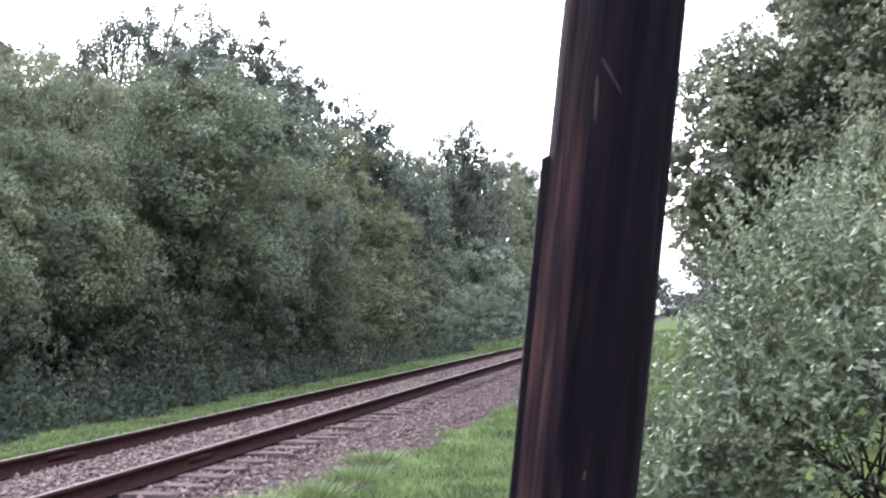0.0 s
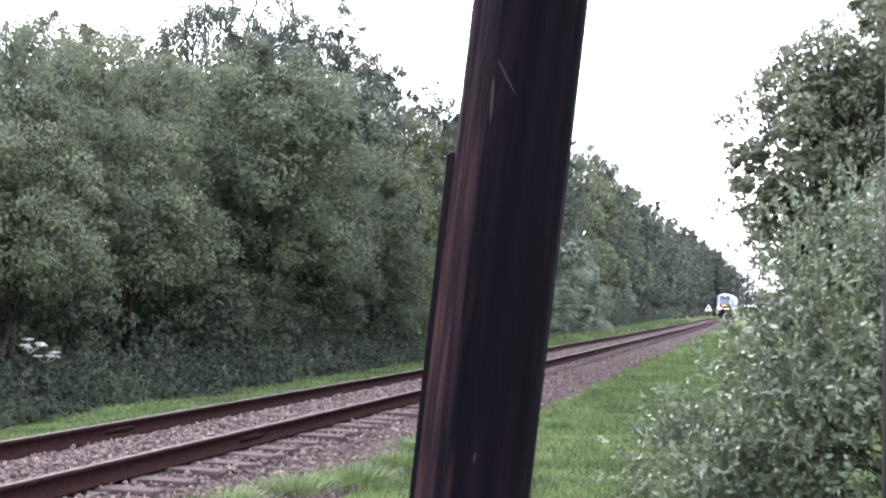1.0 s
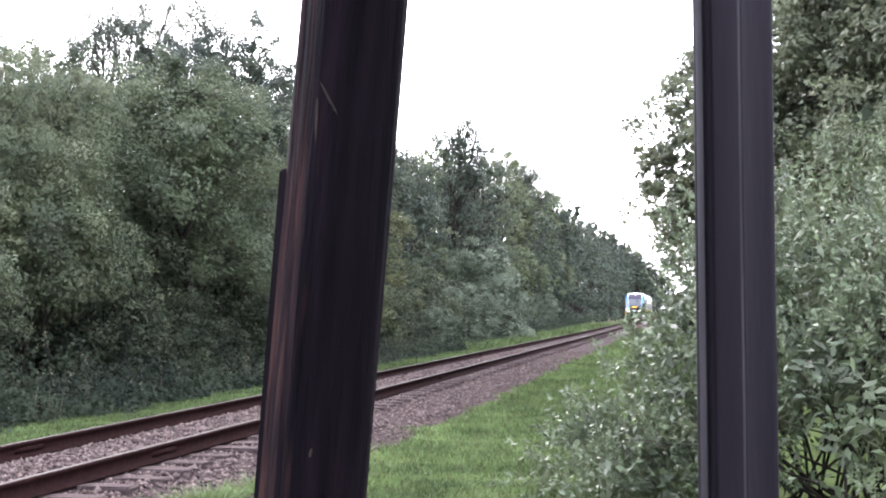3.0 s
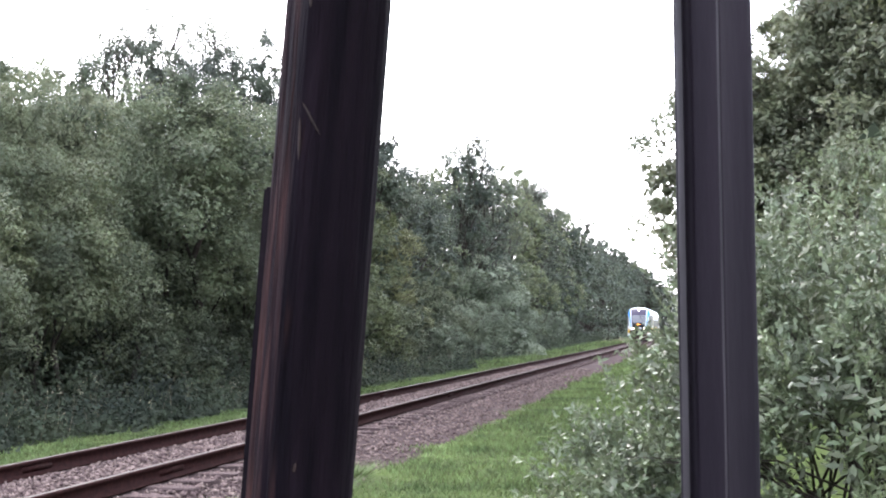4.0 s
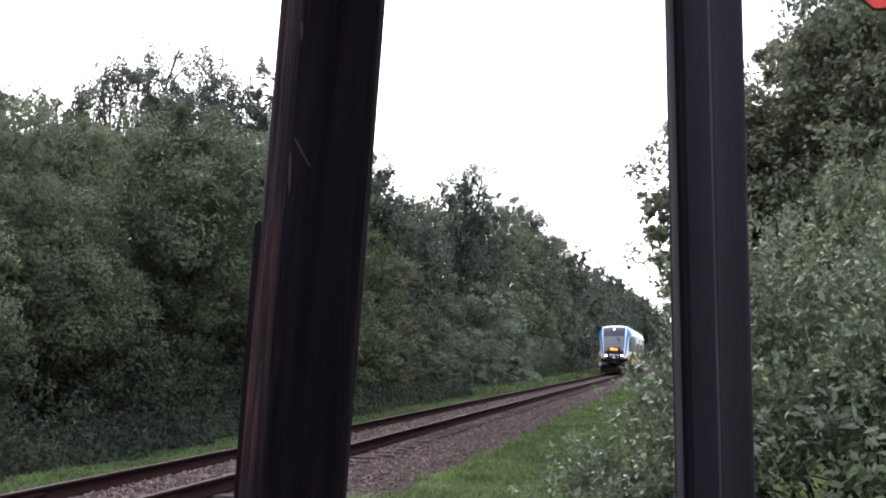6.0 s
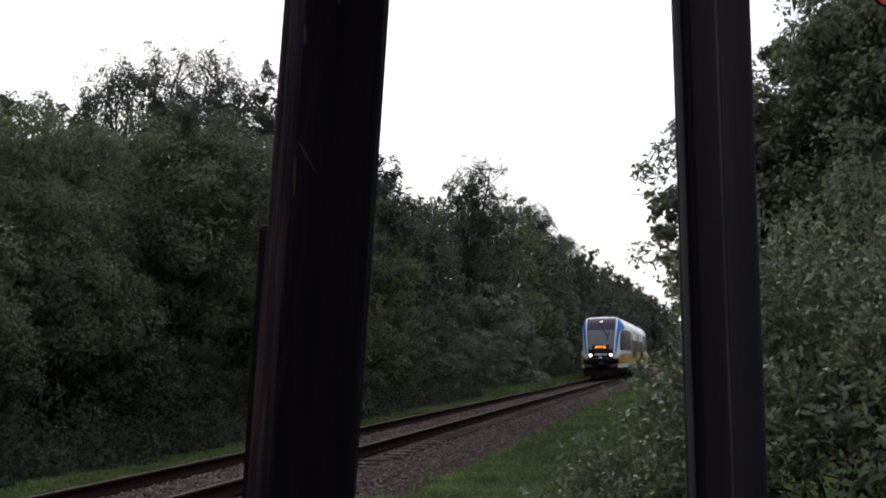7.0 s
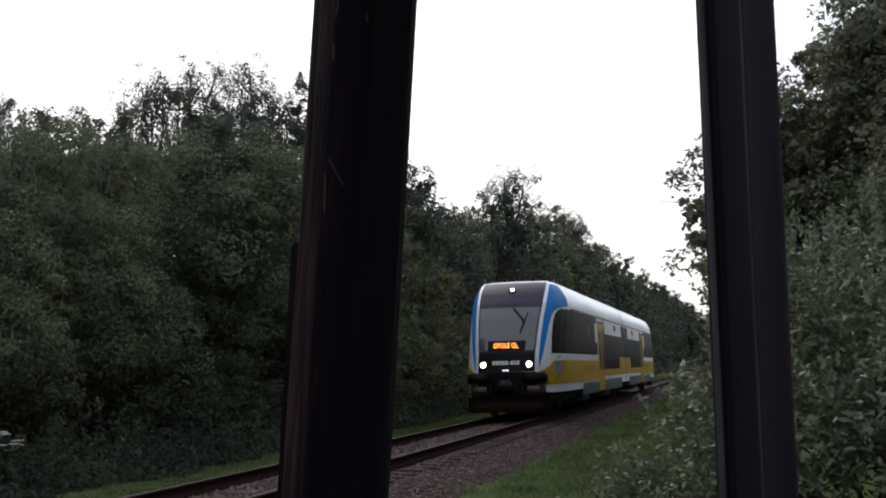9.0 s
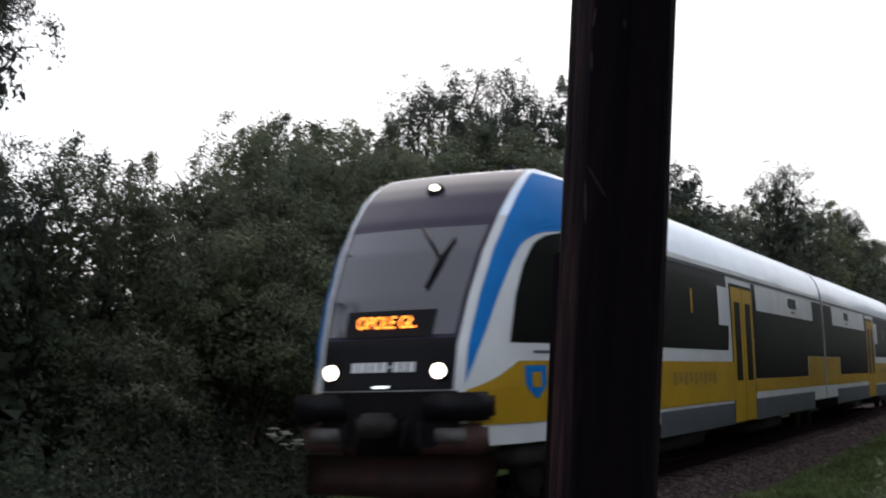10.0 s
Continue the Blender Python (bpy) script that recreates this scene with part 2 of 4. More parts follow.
def thing(name, label, category, m=None, group="", kind=""):
    ob = new(name)
    ob.empty_display_size = 0.2
    if m is not None:
        ob.matrix_world = m
    return tagged(ob, label, category, group, kind)


def box(x0, x1, y0, y1, z0, z1, bevel=0.0, bm=None):
    bm = bm or bmesh.new()
    made = bmesh.ops.create_cube(bm, size=1)["verts"]
    for v in made:
        v.co = ((x0 + x1) / 2 + v.co.x * (x1 - x0), (y0 + y1) / 2 + v.co.y * (y1 - y0), (z0 + z1) / 2 + v.co.z * (z1 - z0))
    if bevel:
        edges = list({e for v in made for e in v.link_edges})
        bmesh.ops.bevel(bm, geom=edges, offset=bevel, segments=2, affect="EDGES")
    return bm


def tube(points, radii, sides=8, bm=None):
    """A tapered tube along points."""
    bm = bm or bmesh.new()
    rings = []
    for i, p in enumerate(points):
        a = Vector(points[max(i - 1, 0)])
        b = Vector(points[min(i + 1, len(points) - 1)])
        q = (b - a).to_track_quat("Z", "Y")
        rings.append([bm.verts.new(Vector(p) + q @ Vector((radii[i] * math.cos(2 * math.pi * k / sides), radii[i] * math.sin(2 * math.pi * k / sides), 0))) for k in range(sides)])
    for r, s in zip(rings, rings[1:]):
        for k in range(sides):
            bm.faces.new((r[k], r[(k + 1) % sides], s[(k + 1) % sides], s[k]))
    bm.faces.new(rings[-1])
    bm.faces.new(list(reversed(rings[0])))
    return bm


def leaves(centres, rng, length, width, droop=0.3, facing=None, wild=0.34, small=False):
    """Kite-shaped leaves at the given centres; their faces turn roughly to the given directions."""
    n = len(centres)
    if facing is None:
        facing = np.zeros((n, 3))
    normal = facing + rng.normal(size=(n, 3)) * wild
    normal /= np.linalg.norm(normal, axis=1)[:, None] + 1e-9
    axis = np.cross(normal, rng.normal(size=(n, 3)))
    axis[:, 2] -= droop
    axis /= np.linalg.norm(axis, axis=1)[:, None] + 1e-9
    side = np.cross(axis, normal)
    side /= np.linalg.norm(side, axis=1)[:, None] + 1e-9
    size = rng.uniform(0.7, 1.3, (n, 1))
    fold = normal * width * 0.18
    base = centres - axis * length * 0.5 * size
    tip = centres + axis * length * 0.5 * size
    left = centres - side * width * 0.5 * size + fold * size
    right = centres + side * width * 0.5 * size + fold * size
    if small:
        half = side * width * 0.5 * size
        v = np.stack([base - half, base + half, tip], 1).reshape(-1, 3)
        return v, np.arange(3 * n).reshape(-1, 3)
    v = np.stack([base, left, tip, right], 1).reshape(-1, 3)
    f = np.arange(4 * n).reshape(-1, 4)
    return v, f


def clumped(lobes, count, clumps, tuft, rng, shell=(0.72, 1.08), low=-0.7):
    """Leaf places on small rounded tufts that sit over the outer shell of some ellipsoids, and the ways they face."""
    lobes = np.array(lobes, float)
    weight = lobes[:, 3] * lobes[:, 5] + lobes[:, 3] * lobes[:, 4]
    d = rng.normal(size=(clumps * 3, 3))
    d /= np.linalg.norm(d, axis=1)[:, None]
    d = d[d[:, 2] > low][:clumps]
    pick = rng.choice(len(lobes), len(d), p=weight / weight.sum())
    r = rng.uniform(*shell, (len(d), 1))
    middle = lobes[pick, :3] + lobes[pick, 3:] * d * r
    which = rng.integers(0, len(d), count)
    size = (tuft * rng.uniform(0.55, 1.45, len(d)))[which][:, None]
    way = rng.normal(size=(count, 3)) + d[which] * 0.9 + np.array([0, 0, 0.7])
    way /= np.linalg.norm(way, axis=1)[:, None]
    off = way * size * rng.uniform(0.6, 1.12, (count, 1)) * np.array([1.05, 1.05, 0.85])
    return middle[which] + off, way * 0.8 + np.array([0, 0, 0.45])


TOPS = {}


def make_tree(name, label, category, seed, height, radius, leaf, mat, count, bare=0.12, slim=1.0, lean=0.0, stems=1, sprays=10, group="", leaf_width=0.6, inner=0.2, tuft=0.46, tuft_leaves=300):
    """A tree of its own: tapered trunk with limbs, and a crown of leaf clumps with gaps."""
    rng = np.random.default_rng(seed)
    tree = thing(name, label, category, group=group)
    lobes = []
    n_lobes = int(9 + height * 0.7)
    for k in range(n_lobes):
        f = (k + 0.5) / n_lobes
        z = height * (bare + (0.93 - bare) * f)
        taper = math.sin(math.pi * min(1.0, 0.26 + 0.60 * f)) ** 0.7
        a = k * 2.4 + rng.uniform(-0.5, 0.5)
        reach = radius * taper * rng.uniform(0.3, 0.62)
        r = radius * rng.uniform(0.36, 0.58) * (0.62 + 0.38 * taper)
        lobes.append((reach * math.cos(a) * slim + lean * z, reach * math.sin(a) * slim, z, r, r, r * rng.uniform(0.75, 1.15)))
    bm = bmesh.new()
    for s in range(stems):
        a = 2.1 * s + 0.4
        foot = Vector((0.22 * math.cos(a) * (stems > 1), 0.22 * math.sin(a) * (stems > 1), -0.15))
        top = Vector((0.5 * math.cos(a) * (stems > 1) + lean * height * 0.8, 0.5 * math.sin(a) * (stems > 1), height * 0.82))
        pts = [foot.lerp(top, i / 7) + Vector((rng.normal() * 0.07 * i ** 0.5, rng.normal() * 0.07 * i ** 0.5, 0)) for i in range(8)]
        r0 = (0.018 * height + 0.03) / stems ** 0.5
        tube(pts, [r0 * (1.25 - 0.14 * i) if i else r0 * 1.5 for i in range(8)], 8, bm)
        for k in range(s, n_lobes, stems):
            x, y, z, r, _, _ = lobes[k]
            i = max(1, min(6, int(7 * (z * 0.72) / (height * 0.82))))
            a0, b0 = pts[i], Vector((x, y, z + r * 0.3))
            bend = a0.lerp(b0, 0.5) + Vector((rng.normal() * 0.12, rng.normal() * 0.12, 0.18))
            tube([a0, bend, b0], [r0 * 0.42, r0 * 0.25, r0 * 0.08], 5, bm)
            for _ in range(3):
                d = Vector(rng.normal(size=3)).normalized() * r * 0.95
                tube([bend.lerp(b0, 0.6), b0 + d * 0.5, b0 + d], [r0 * 0.14, r0 * 0.08, r0 * 0.03], 4, bm)
    centres, ways = clumped(lobes, int(count * 0.86), max(50, count // tuft_leaves), tuft, rng)
    spray, spray_way = [], []
    for k in range(sprays):
        x, y, z, r, _, _ = lobes[int(rng.integers(n_lobes // 2, n_lobes))]
        d = np.array([rng.normal() * 0.75, rng.normal() * 0.75, 1.0])
        d /= np.linalg.norm(d)
        base = np.array([x, y, z]) + d * r * 0.75
        reach = rng.uniform(0.3, 0.72)
        m = int(count * 0.14 / sprays)
        t = rng.uniform(0.1, 1, (m, 1)) ** 0.8
        bow = rng.normal(size=3) * 0.1
        spray.append(base + d * t * reach + bow * t * t + rng.normal(size=(m, 3)) * 0.15 * (1.35 - t))
        spray_way.append(np.tile(d, (m, 1)))
        tube([Vector(base - d * 0.4), Vector(base + d * reach * 0.5), Vector(base + d * reach + bow)], [0.014, 0.009, 0.004], 3, bm)
    part("trunk", bm, M_BARK, tree)
    centres = np.concatenate([centres, *spray])
    ways = np.concatenate([ways, *spray_way])
    v, f = leaves(centres, rng, leaf, leaf * leaf_width, facing=ways, small=True)
    deep, deep_way = clumped([(x, y, z, r * 0.72, r * 0.72, r2 * 0.72) for x, y, z, r, _, r2 in lobes], int(count * inner * 1.7), max(40, count // 60), 0.2, rng, (0.3, 0.9), -1)
    v2, f2 = leaves(deep, rng, leaf * 1.45, leaf * 1.05, facing=deep_way, small=True)
    arrays("crown", np.concatenate([v, v2]), np.concatenate([f, f2 + len(v)]), mat, tree)
    TOPS[tree] = float(np.percentile(centres[:, 2], 99.3))
    return tree


# ================= ground and track =================
def bend(y):
    """The track's slight sideways drift far off."""
    d = min(1.0, max(0.0, (y - 80.0) / 85.0))
    return -0.6 * d * d * (3 - 2 * d)


def ground_height(x, y):
    u = x - bend(y)
    bank = np.interp(u, [-60, -12, -6, -3.2, -2.1, -1.7, 1.55, 1.95, 3.0, 8.0, 60], [-0.9, -0.7, -0.42, -0.36, -0.34, -0.3, -0.3, -0.35, -0.38, -0.33, -0.5])
    return float(bank) + 0.035 * noise.noise((x * 0.5, y * 0.5, 0)) * (abs(u) > 1.9)


def make_ground():
    xs = [-900, -300, -120, -60, -30, -20, -14] + [-12 + 0.5 * i for i in range(18)] + [-3 + 0.2 * i for i in range(31)] + [3.2 + 0.5 * i for i in range(24)] + [18, 25, 40, 80, 200, 600, 900]
    ys = [-900, -200, -60, -20, -8] + [-4 + 0.8 * i for i in range(80)] + [60 + 4 * i for i in range(50)] + [270, 320, 400, 600, 900, 1500]
    v = [(x + (bend(y) if y < 400 else bend(400)) * (abs(x) < 15), y, ground_height(x + (bend(y) if y < 400 else bend(400)), y if y < 400 else 400)) for y in ys for x in xs]
    w = len(xs)
    f = [(j * w + i, j * w + i + 1, (j + 1) * w + i + 1, (j + 1) * w + i) for j in range(len(ys) - 1) for i in range(w - 1)]
    ob = arrays("ground", v, f, M_EARTH, smooth=True)
    ob.data.materials.append(M_FIELD)
    for p in ob.data.polygons:
        if p.center.x < -4.6 + bend(min(p.center.y, 400)):
            p.material_index = 1
    return tagged(ob, "uneven grassy ground sloping away from the railway", "ground", kind="structure")


def make_track():
    track = thing("railway_track", "single railway line of rusty rails on weathered wooden sleepers", "railway track", kind="structure")
    ys = [-6 + 2.0 * i for i in range(60)] + [114 + 4.0 * i for i in range(72)]
    profile = [(-0.07, -0.165), (0.07, -0.165), (0.07, -0.15), (0.012, -0.125), (0.012, -0.045), (0.036, -0.034), (0.036, -0.006), (0.026, 0.0), (-0.026, 0.0), (-0.036, -0.006), (-0.036, -0.034), (-0.012, -0.045), (-0.012, -0.125), (-0.07, -0.15)]
    k = len(profile)
    for side in (-0.75, 0.75):
        v = [(side + px + bend(y), y, pz) for y in ys for px, pz in profile]
        f = [(j * k + i, j * k + (i + 1) % k, (j + 1) * k + (i + 1) % k, (j + 1) * k + i) for j in range(len(ys) - 1) for i in range(k)]
        rail = arrays("rail", v, f, M_RAIL, track)
        rail.data.materials.append(M_RAIL_TOP)
        for n_face, p in enumerate(rail.data.polygons):
            if n_face % k == 7:
                p.material_index = 1
        for y in (12.6, 27.6, 42.6, 57.6):
            bm = box(side - 0.026, side + 0.026, y - 0.3, y + 0.3, -0.115, -0.055, 0.008)
            part("fishplate", bm, M_RAIL, rail)
    rng = random.Random(4)
    shapes = []
    for s in range(5):
        bm = box(-1.3, 1.3, -0.12, 0.12, -0.32, -0.168, 0.012)
        bmesh.ops.subdivide_edges(bm, edges=[e for e in bm.edges if abs((e.verts[0].co - e.verts[1].co).x) > 1], cuts=8)
        for vert in bm.verts:
            vert.co += Vector((rng.uniform(-0.008, 0.008), rng.uniform(-0.008, 0.008), rng.uniform(-0.007, 0.004)))
        shapes.append(bm)
    meshes = []
    for bm in shapes:
        me = bpy.data.meshes.new("sleeper")
        bm.to_mesh(me)
        bm.free()
        me.materials.append(M_SLEEPER)
        meshes.append(me)
    y = -5.3
    while y < 180:
        ob = new("sleeper", meshes[rng.randrange(5)])
        ob.parent = track
        ob.matrix_basis = pose(bend(y) + rng.uniform(-0.03, 0.03), y, rng.uniform(-0.012, 0.006), 0, 0, rng.uniform(-1.2, 1.2))
        y += 0.62 + rng.uniform(-0.03, 0.03)


def make_ballast():
    """Crushed stone heaped between and beside the rails."""
    v, f = [], []
    ys = [-6 + 1.0 * i for i in range(66)] + [60 + 5 * i for i in range(68)]
    cols = [-1.95, -1.6, -1.2, -0.9, -0.6, -0.3, 0, 0.3, 0.6, 0.9, 1.2, 1.5, 1.8, 2.15, 2.5]
    zs = [-0.36, -0.25, -0.21, -0.2, -0.17, -0.16, -0.155, -0.16, -0.17, -0.2, -0.215, -0.25, -0.29, -0.325, -0.40]
    v = [(x + bend(y) + 0.06 * noise.noise((y * 0.7, x, 3)), y, z + 0.02 * noise.noise((x * 2, y * 2, 1))) for y in ys for x, z in zip(cols, zs)]
    w = len(cols)
    f = [(j * w + i, j * w + i + 1, (j + 1) * w + i + 1, (j + 1) * w + i) for j in range(len(ys) - 1) for i in range(w - 1)]
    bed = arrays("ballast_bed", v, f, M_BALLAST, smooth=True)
    tagged(bed, "reddish grey crushed-stone bed under the railway", "ballast", kind="structure")
    rng = np.random.default_rng(7)
    n = 40000
    y = 7 + 45 * rng.uniform(0, 1, n) ** 1.7
    x = rng.uniform(-1.75, 2.45, n)
    edge = rng.uniform(0, 1, n)
    keep = (np.abs(np.abs(x) - 0.75) > 0.085) & ~((np.abs(x) > 1.45) & (edge < 0.15 + 0.8 * np.clip(np.abs(x) - 1.75, 0, 1)))
    x, y = x[keep], y[keep]
    z = np.interp(x, cols, zs) + rng.uniform(-0.006, 0.012, len(x))
    n = len(x)
    size = rng.uniform(0.014, 0.036, (n, 1, 1))
    octa = np.array([(1, 0, 0), (0, 1, 0), (-1, 0, 0), (0, -1, 0), (0, 0, 1), (0, 0, -1)], float)
    pts = octa[None] * size * rng.uniform(0.6, 1.4, (n, 6, 1)) + rng.normal(size=(n, 6, 3)) * size * 0.28
    pts[:, :, 2] *= 0.8
    pts += np.stack([x, y, z], 1)[:, None]
    tri = np.array([(0, 1, 4), (1, 2, 4), (2, 3, 4), (3, 0, 4), (1, 0, 5), (2, 1, 5), (3, 2, 5), (0, 3, 5)])
    faces = (tri[None] + 6 * np.arange(n)[:, None, None]).reshape(-1, 3)
    ob = arrays("ballast_stones", pts.reshape(-1, 3), faces, M_STONE)
    tagged(ob, "loose angular grey and reddish ballast stones", "ballast", kind="stuff")


def make_grass():
    """Short fresh grass on both sides of the line, with taller tufts near the stones."""
    rng = np.random.default_rng(11)

    def blades(n, x0, x1, y0, y1, h0, h1, power, wide):
        y = y0 + (y1 - y0) * rng.uniform(0, 1, n) ** power
        x = rng.uniform(x0, x1, n)
        patch = np.array([noise.noise((a * 0.8, b * 0.8, 5)) for a, b in zip(x, y)])
        thin = rng.uniform(-0.55, 0.5, n) < 1.3 * patch + np.clip((np.abs(x) - np.where(x > 0, 2.45, 2.1)) * 2.2, -1.2, 1.2)
        x, y, patch = x[thin], y[thin], patch[thin]
        k = len(x)
        far = 1 + y / 30
        h = rng.uniform(h0, h1, k) * (1 + 0.7 * patch) * (0.8 + 0.2 * far)
        a = rng.uniform(0, 2 * np.pi, k)
        lean = rng.normal(size=(k, 2)) * 0.45 * h[:, None]
        z = np.array([ground_height(p, q) for p, q in zip(x, y)]) - 0.02
        xx = x + np.array([bend(q) for q in y])
        w = wide * far
        p0 = np.stack([xx - w * np.cos(a), y - w * np.sin(a), z], 1)
        p1 = np.stack([xx + w * np.cos(a), y + w * np.sin(a), z], 1)
        p2 = np.stack([xx + lean[:, 0], y + lean[:, 1], z + h], 1)
        return np.stack([p0, p1, p2], 1).reshape(-1, 3)

    sets = [blades(16000, 1.6, 9.5, -4, 6.6, 0.03, 0.09, 1.0, 0.006), blades(130000, 1.55, 6.6, 6.5, 40, 0.03, 0.09, 1.5, 0.0085), blades(32000, 1.65, 6.5, 38, 110, 0.05, 0.11, 1.3, 0.017),
            blades(52000, -3.9, -1.85, 11, 60, 0.025, 0.075, 1.5, 0.008), blades(16000, -4.6, -1.75, 58, 150, 0.1, 0.25, 1.3, 0.014)]
    tufts = [(1.95, 10.7), (1.75, 9.7), (2.2, 11.6), (2.15, 14.2), (2.3, 12.8)]
    for cx, cy in tufts:
        n = 700
        d = rng.normal(size=(n, 2)) * np.array([0.13, 0.24])
        a = rng.uniform(0, 6.28, n)
        h = rng.uniform(0.05, 0.15, n)
        base = np.stack([cx + d[:, 0], cy + d[:, 1], np.full(n, -0.3)], 1)
        w = np.stack([0.006 * np.cos(a), 0.006 * np.sin(a), 0 * a], 1)
        top = base + np.stack([d[:, 0] * 0.6, d[:, 1] * 0.6, h], 1)
        sets.append(np.stack([base - w, base + w, top], 1).reshape(-1, 3))
    v = np.concatenate(sets)
    ob = arrays("grass", v, np.arange(len(v)).reshape(-1, 3), M_GRASS)
    tagged(ob, "fresh green grass and clover beside the railway", "grass", kind="stuff")


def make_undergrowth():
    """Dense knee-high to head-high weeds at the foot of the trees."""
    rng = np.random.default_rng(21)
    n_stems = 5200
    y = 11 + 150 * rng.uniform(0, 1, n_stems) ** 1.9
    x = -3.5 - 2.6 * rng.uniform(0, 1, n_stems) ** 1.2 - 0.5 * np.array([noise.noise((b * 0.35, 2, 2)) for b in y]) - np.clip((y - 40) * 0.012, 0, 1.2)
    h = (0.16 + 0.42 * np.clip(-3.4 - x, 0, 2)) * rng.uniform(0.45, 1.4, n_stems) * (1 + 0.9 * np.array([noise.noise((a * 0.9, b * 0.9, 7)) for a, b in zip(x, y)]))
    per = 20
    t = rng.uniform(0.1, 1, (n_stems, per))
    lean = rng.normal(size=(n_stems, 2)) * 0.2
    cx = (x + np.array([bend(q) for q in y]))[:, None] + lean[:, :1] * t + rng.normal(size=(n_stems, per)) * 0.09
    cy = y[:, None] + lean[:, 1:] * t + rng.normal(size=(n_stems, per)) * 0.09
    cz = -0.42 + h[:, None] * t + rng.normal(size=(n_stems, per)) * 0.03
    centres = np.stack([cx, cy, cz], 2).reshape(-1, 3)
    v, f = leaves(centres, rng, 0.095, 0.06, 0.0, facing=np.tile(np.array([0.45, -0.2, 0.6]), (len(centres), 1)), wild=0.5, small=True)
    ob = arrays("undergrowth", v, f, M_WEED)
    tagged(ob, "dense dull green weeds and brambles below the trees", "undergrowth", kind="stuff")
    # withered stalks that stand among the weeds
    n = 260
    y = 12 + 50 * rng.uniform(0, 1, n) ** 1.6
    x = -3.8 - 1.6 * rng.uniform(0, 1, n)
    tall = rng.uniform(0.35, 0.95, n)
    foot = np.stack([x, y, np.full(n, -0.42)], 1)
    head = foot + np.stack([rng.normal(size=n) * 0.12, rng.normal(size=n) * 0.12, tall], 1)
    half = np.array([0.004, 0.004, 0]) * rng.uniform(0.7, 1.6, (n, 1))
    stalks = np.stack([foot - half, foot + half, head], 1).reshape(-1, 3)
    tops = np.repeat(head, 7, 0) + rng.normal(size=(n * 7, 3)) * np.array([0.035, 0.035, 0.07])
    v, f = leaves(tops, rng, 0.045, 0.02, small=True)
    ob = arrays("withered_stalks", np.concatenate([stalks, v]), np.concatenate([np.arange(3 * n).reshape(-1, 3), f + 3 * n]), M_DRY)
    tagged(ob, "thin withered brown stalks among the weeds", "undergrowth", kind="stuff")


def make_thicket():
    """Dark scrub added inside the wood as its shade, closing the view between trunks."""
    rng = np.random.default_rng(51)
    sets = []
    # Third belt is added on the camera's side to darken reflections in train windows.
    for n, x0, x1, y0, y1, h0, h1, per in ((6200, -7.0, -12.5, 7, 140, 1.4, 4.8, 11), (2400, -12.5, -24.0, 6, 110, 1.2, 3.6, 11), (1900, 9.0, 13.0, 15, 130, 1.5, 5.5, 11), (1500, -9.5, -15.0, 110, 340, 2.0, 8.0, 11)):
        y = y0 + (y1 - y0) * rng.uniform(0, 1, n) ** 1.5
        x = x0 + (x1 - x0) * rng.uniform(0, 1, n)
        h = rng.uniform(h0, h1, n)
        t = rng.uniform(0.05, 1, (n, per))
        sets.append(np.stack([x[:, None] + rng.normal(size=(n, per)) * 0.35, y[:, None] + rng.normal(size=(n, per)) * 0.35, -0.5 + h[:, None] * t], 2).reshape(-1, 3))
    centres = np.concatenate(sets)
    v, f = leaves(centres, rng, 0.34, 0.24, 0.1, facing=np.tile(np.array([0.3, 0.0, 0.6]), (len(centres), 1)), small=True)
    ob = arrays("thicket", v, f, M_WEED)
    tagged(ob, "added dark scrub that backs the shaded gaps in the woods", "thicket", kind="stuff")


def make_umbel(x, y, z):
    """A flowering umbellifer: stem, rays and flat white heads."""
    rng = random.Random(int(y * 10))
    plant = thing("umbel_plant", "tall white-flowering umbel weed at the wood's edge", "wild plant", pose(x, y, -0.42), group="umbel plants")
    bm = tube([(0, 0, 0), (0.02, 0.01, z * 0.6), (0, 0, z)], [0.012, 0.009, 0.006], 6)
    part("stem", bm, M_WEED, plant)
    for k in range(5):
        bm = bmesh.new()
        cx, cy, cz = rng.uniform(-0.16, 0.16), rng.uniform(-0.16, 0.16), z + rng.uniform(-0.05, 0.12)
        tube([(0, 0, z - 0.1), (cx * 0.6, cy * 0.6, cz - 0.06), (cx, cy, cz)], [0.005, 0.004, 0.003], 5, bm)
        for _ in range(26):
            a, r = rng.uniform(0, 6.28), 0.075 * math.sqrt(rng.random())
            bmesh.ops.create_icosphere(bm, subdivisions=1, radius=0.013, matrix=Matrix.Translation((cx + r * math.cos(a), cy + r * math.sin(a), cz + 0.012 - r * 0.1)))
        part("flower_head", bm, M_FLOWER, plant)


# ================= the poles beside the camera =================
def pole_radius(a, z, cracks=()):
    """The timber pole's radius towards the angle a at height z: a worn, roughly squared log with long cracks."""
    r = 0.1035 - 0.0075 * z
    q = a - math.radians(218)
    r *= 0.955 / (abs(math.cos(q)) ** 2.7 + abs(math.sin(q)) ** 2.7) ** (1 / 2.7)
    r += 0.0035 * noise.noise((math.cos(a) * 3, math.sin(a) * 3, z * 0.8)) + 0.0022 * noise.noise((math.cos(a) * 14, math.sin(a) * 14, z * 0.5))
    for c in cracks:
        d = abs((a - c - 0.05 * math.sin(z * 2 + c) + math.pi) % (2 * math.pi) - math.pi)
        if d < 0.07:
            r -= 0.005 * (1 - d / 0.07) * (0.4 + 0.6 * noise.noise((c, z * 0.7, 9)))
    return r


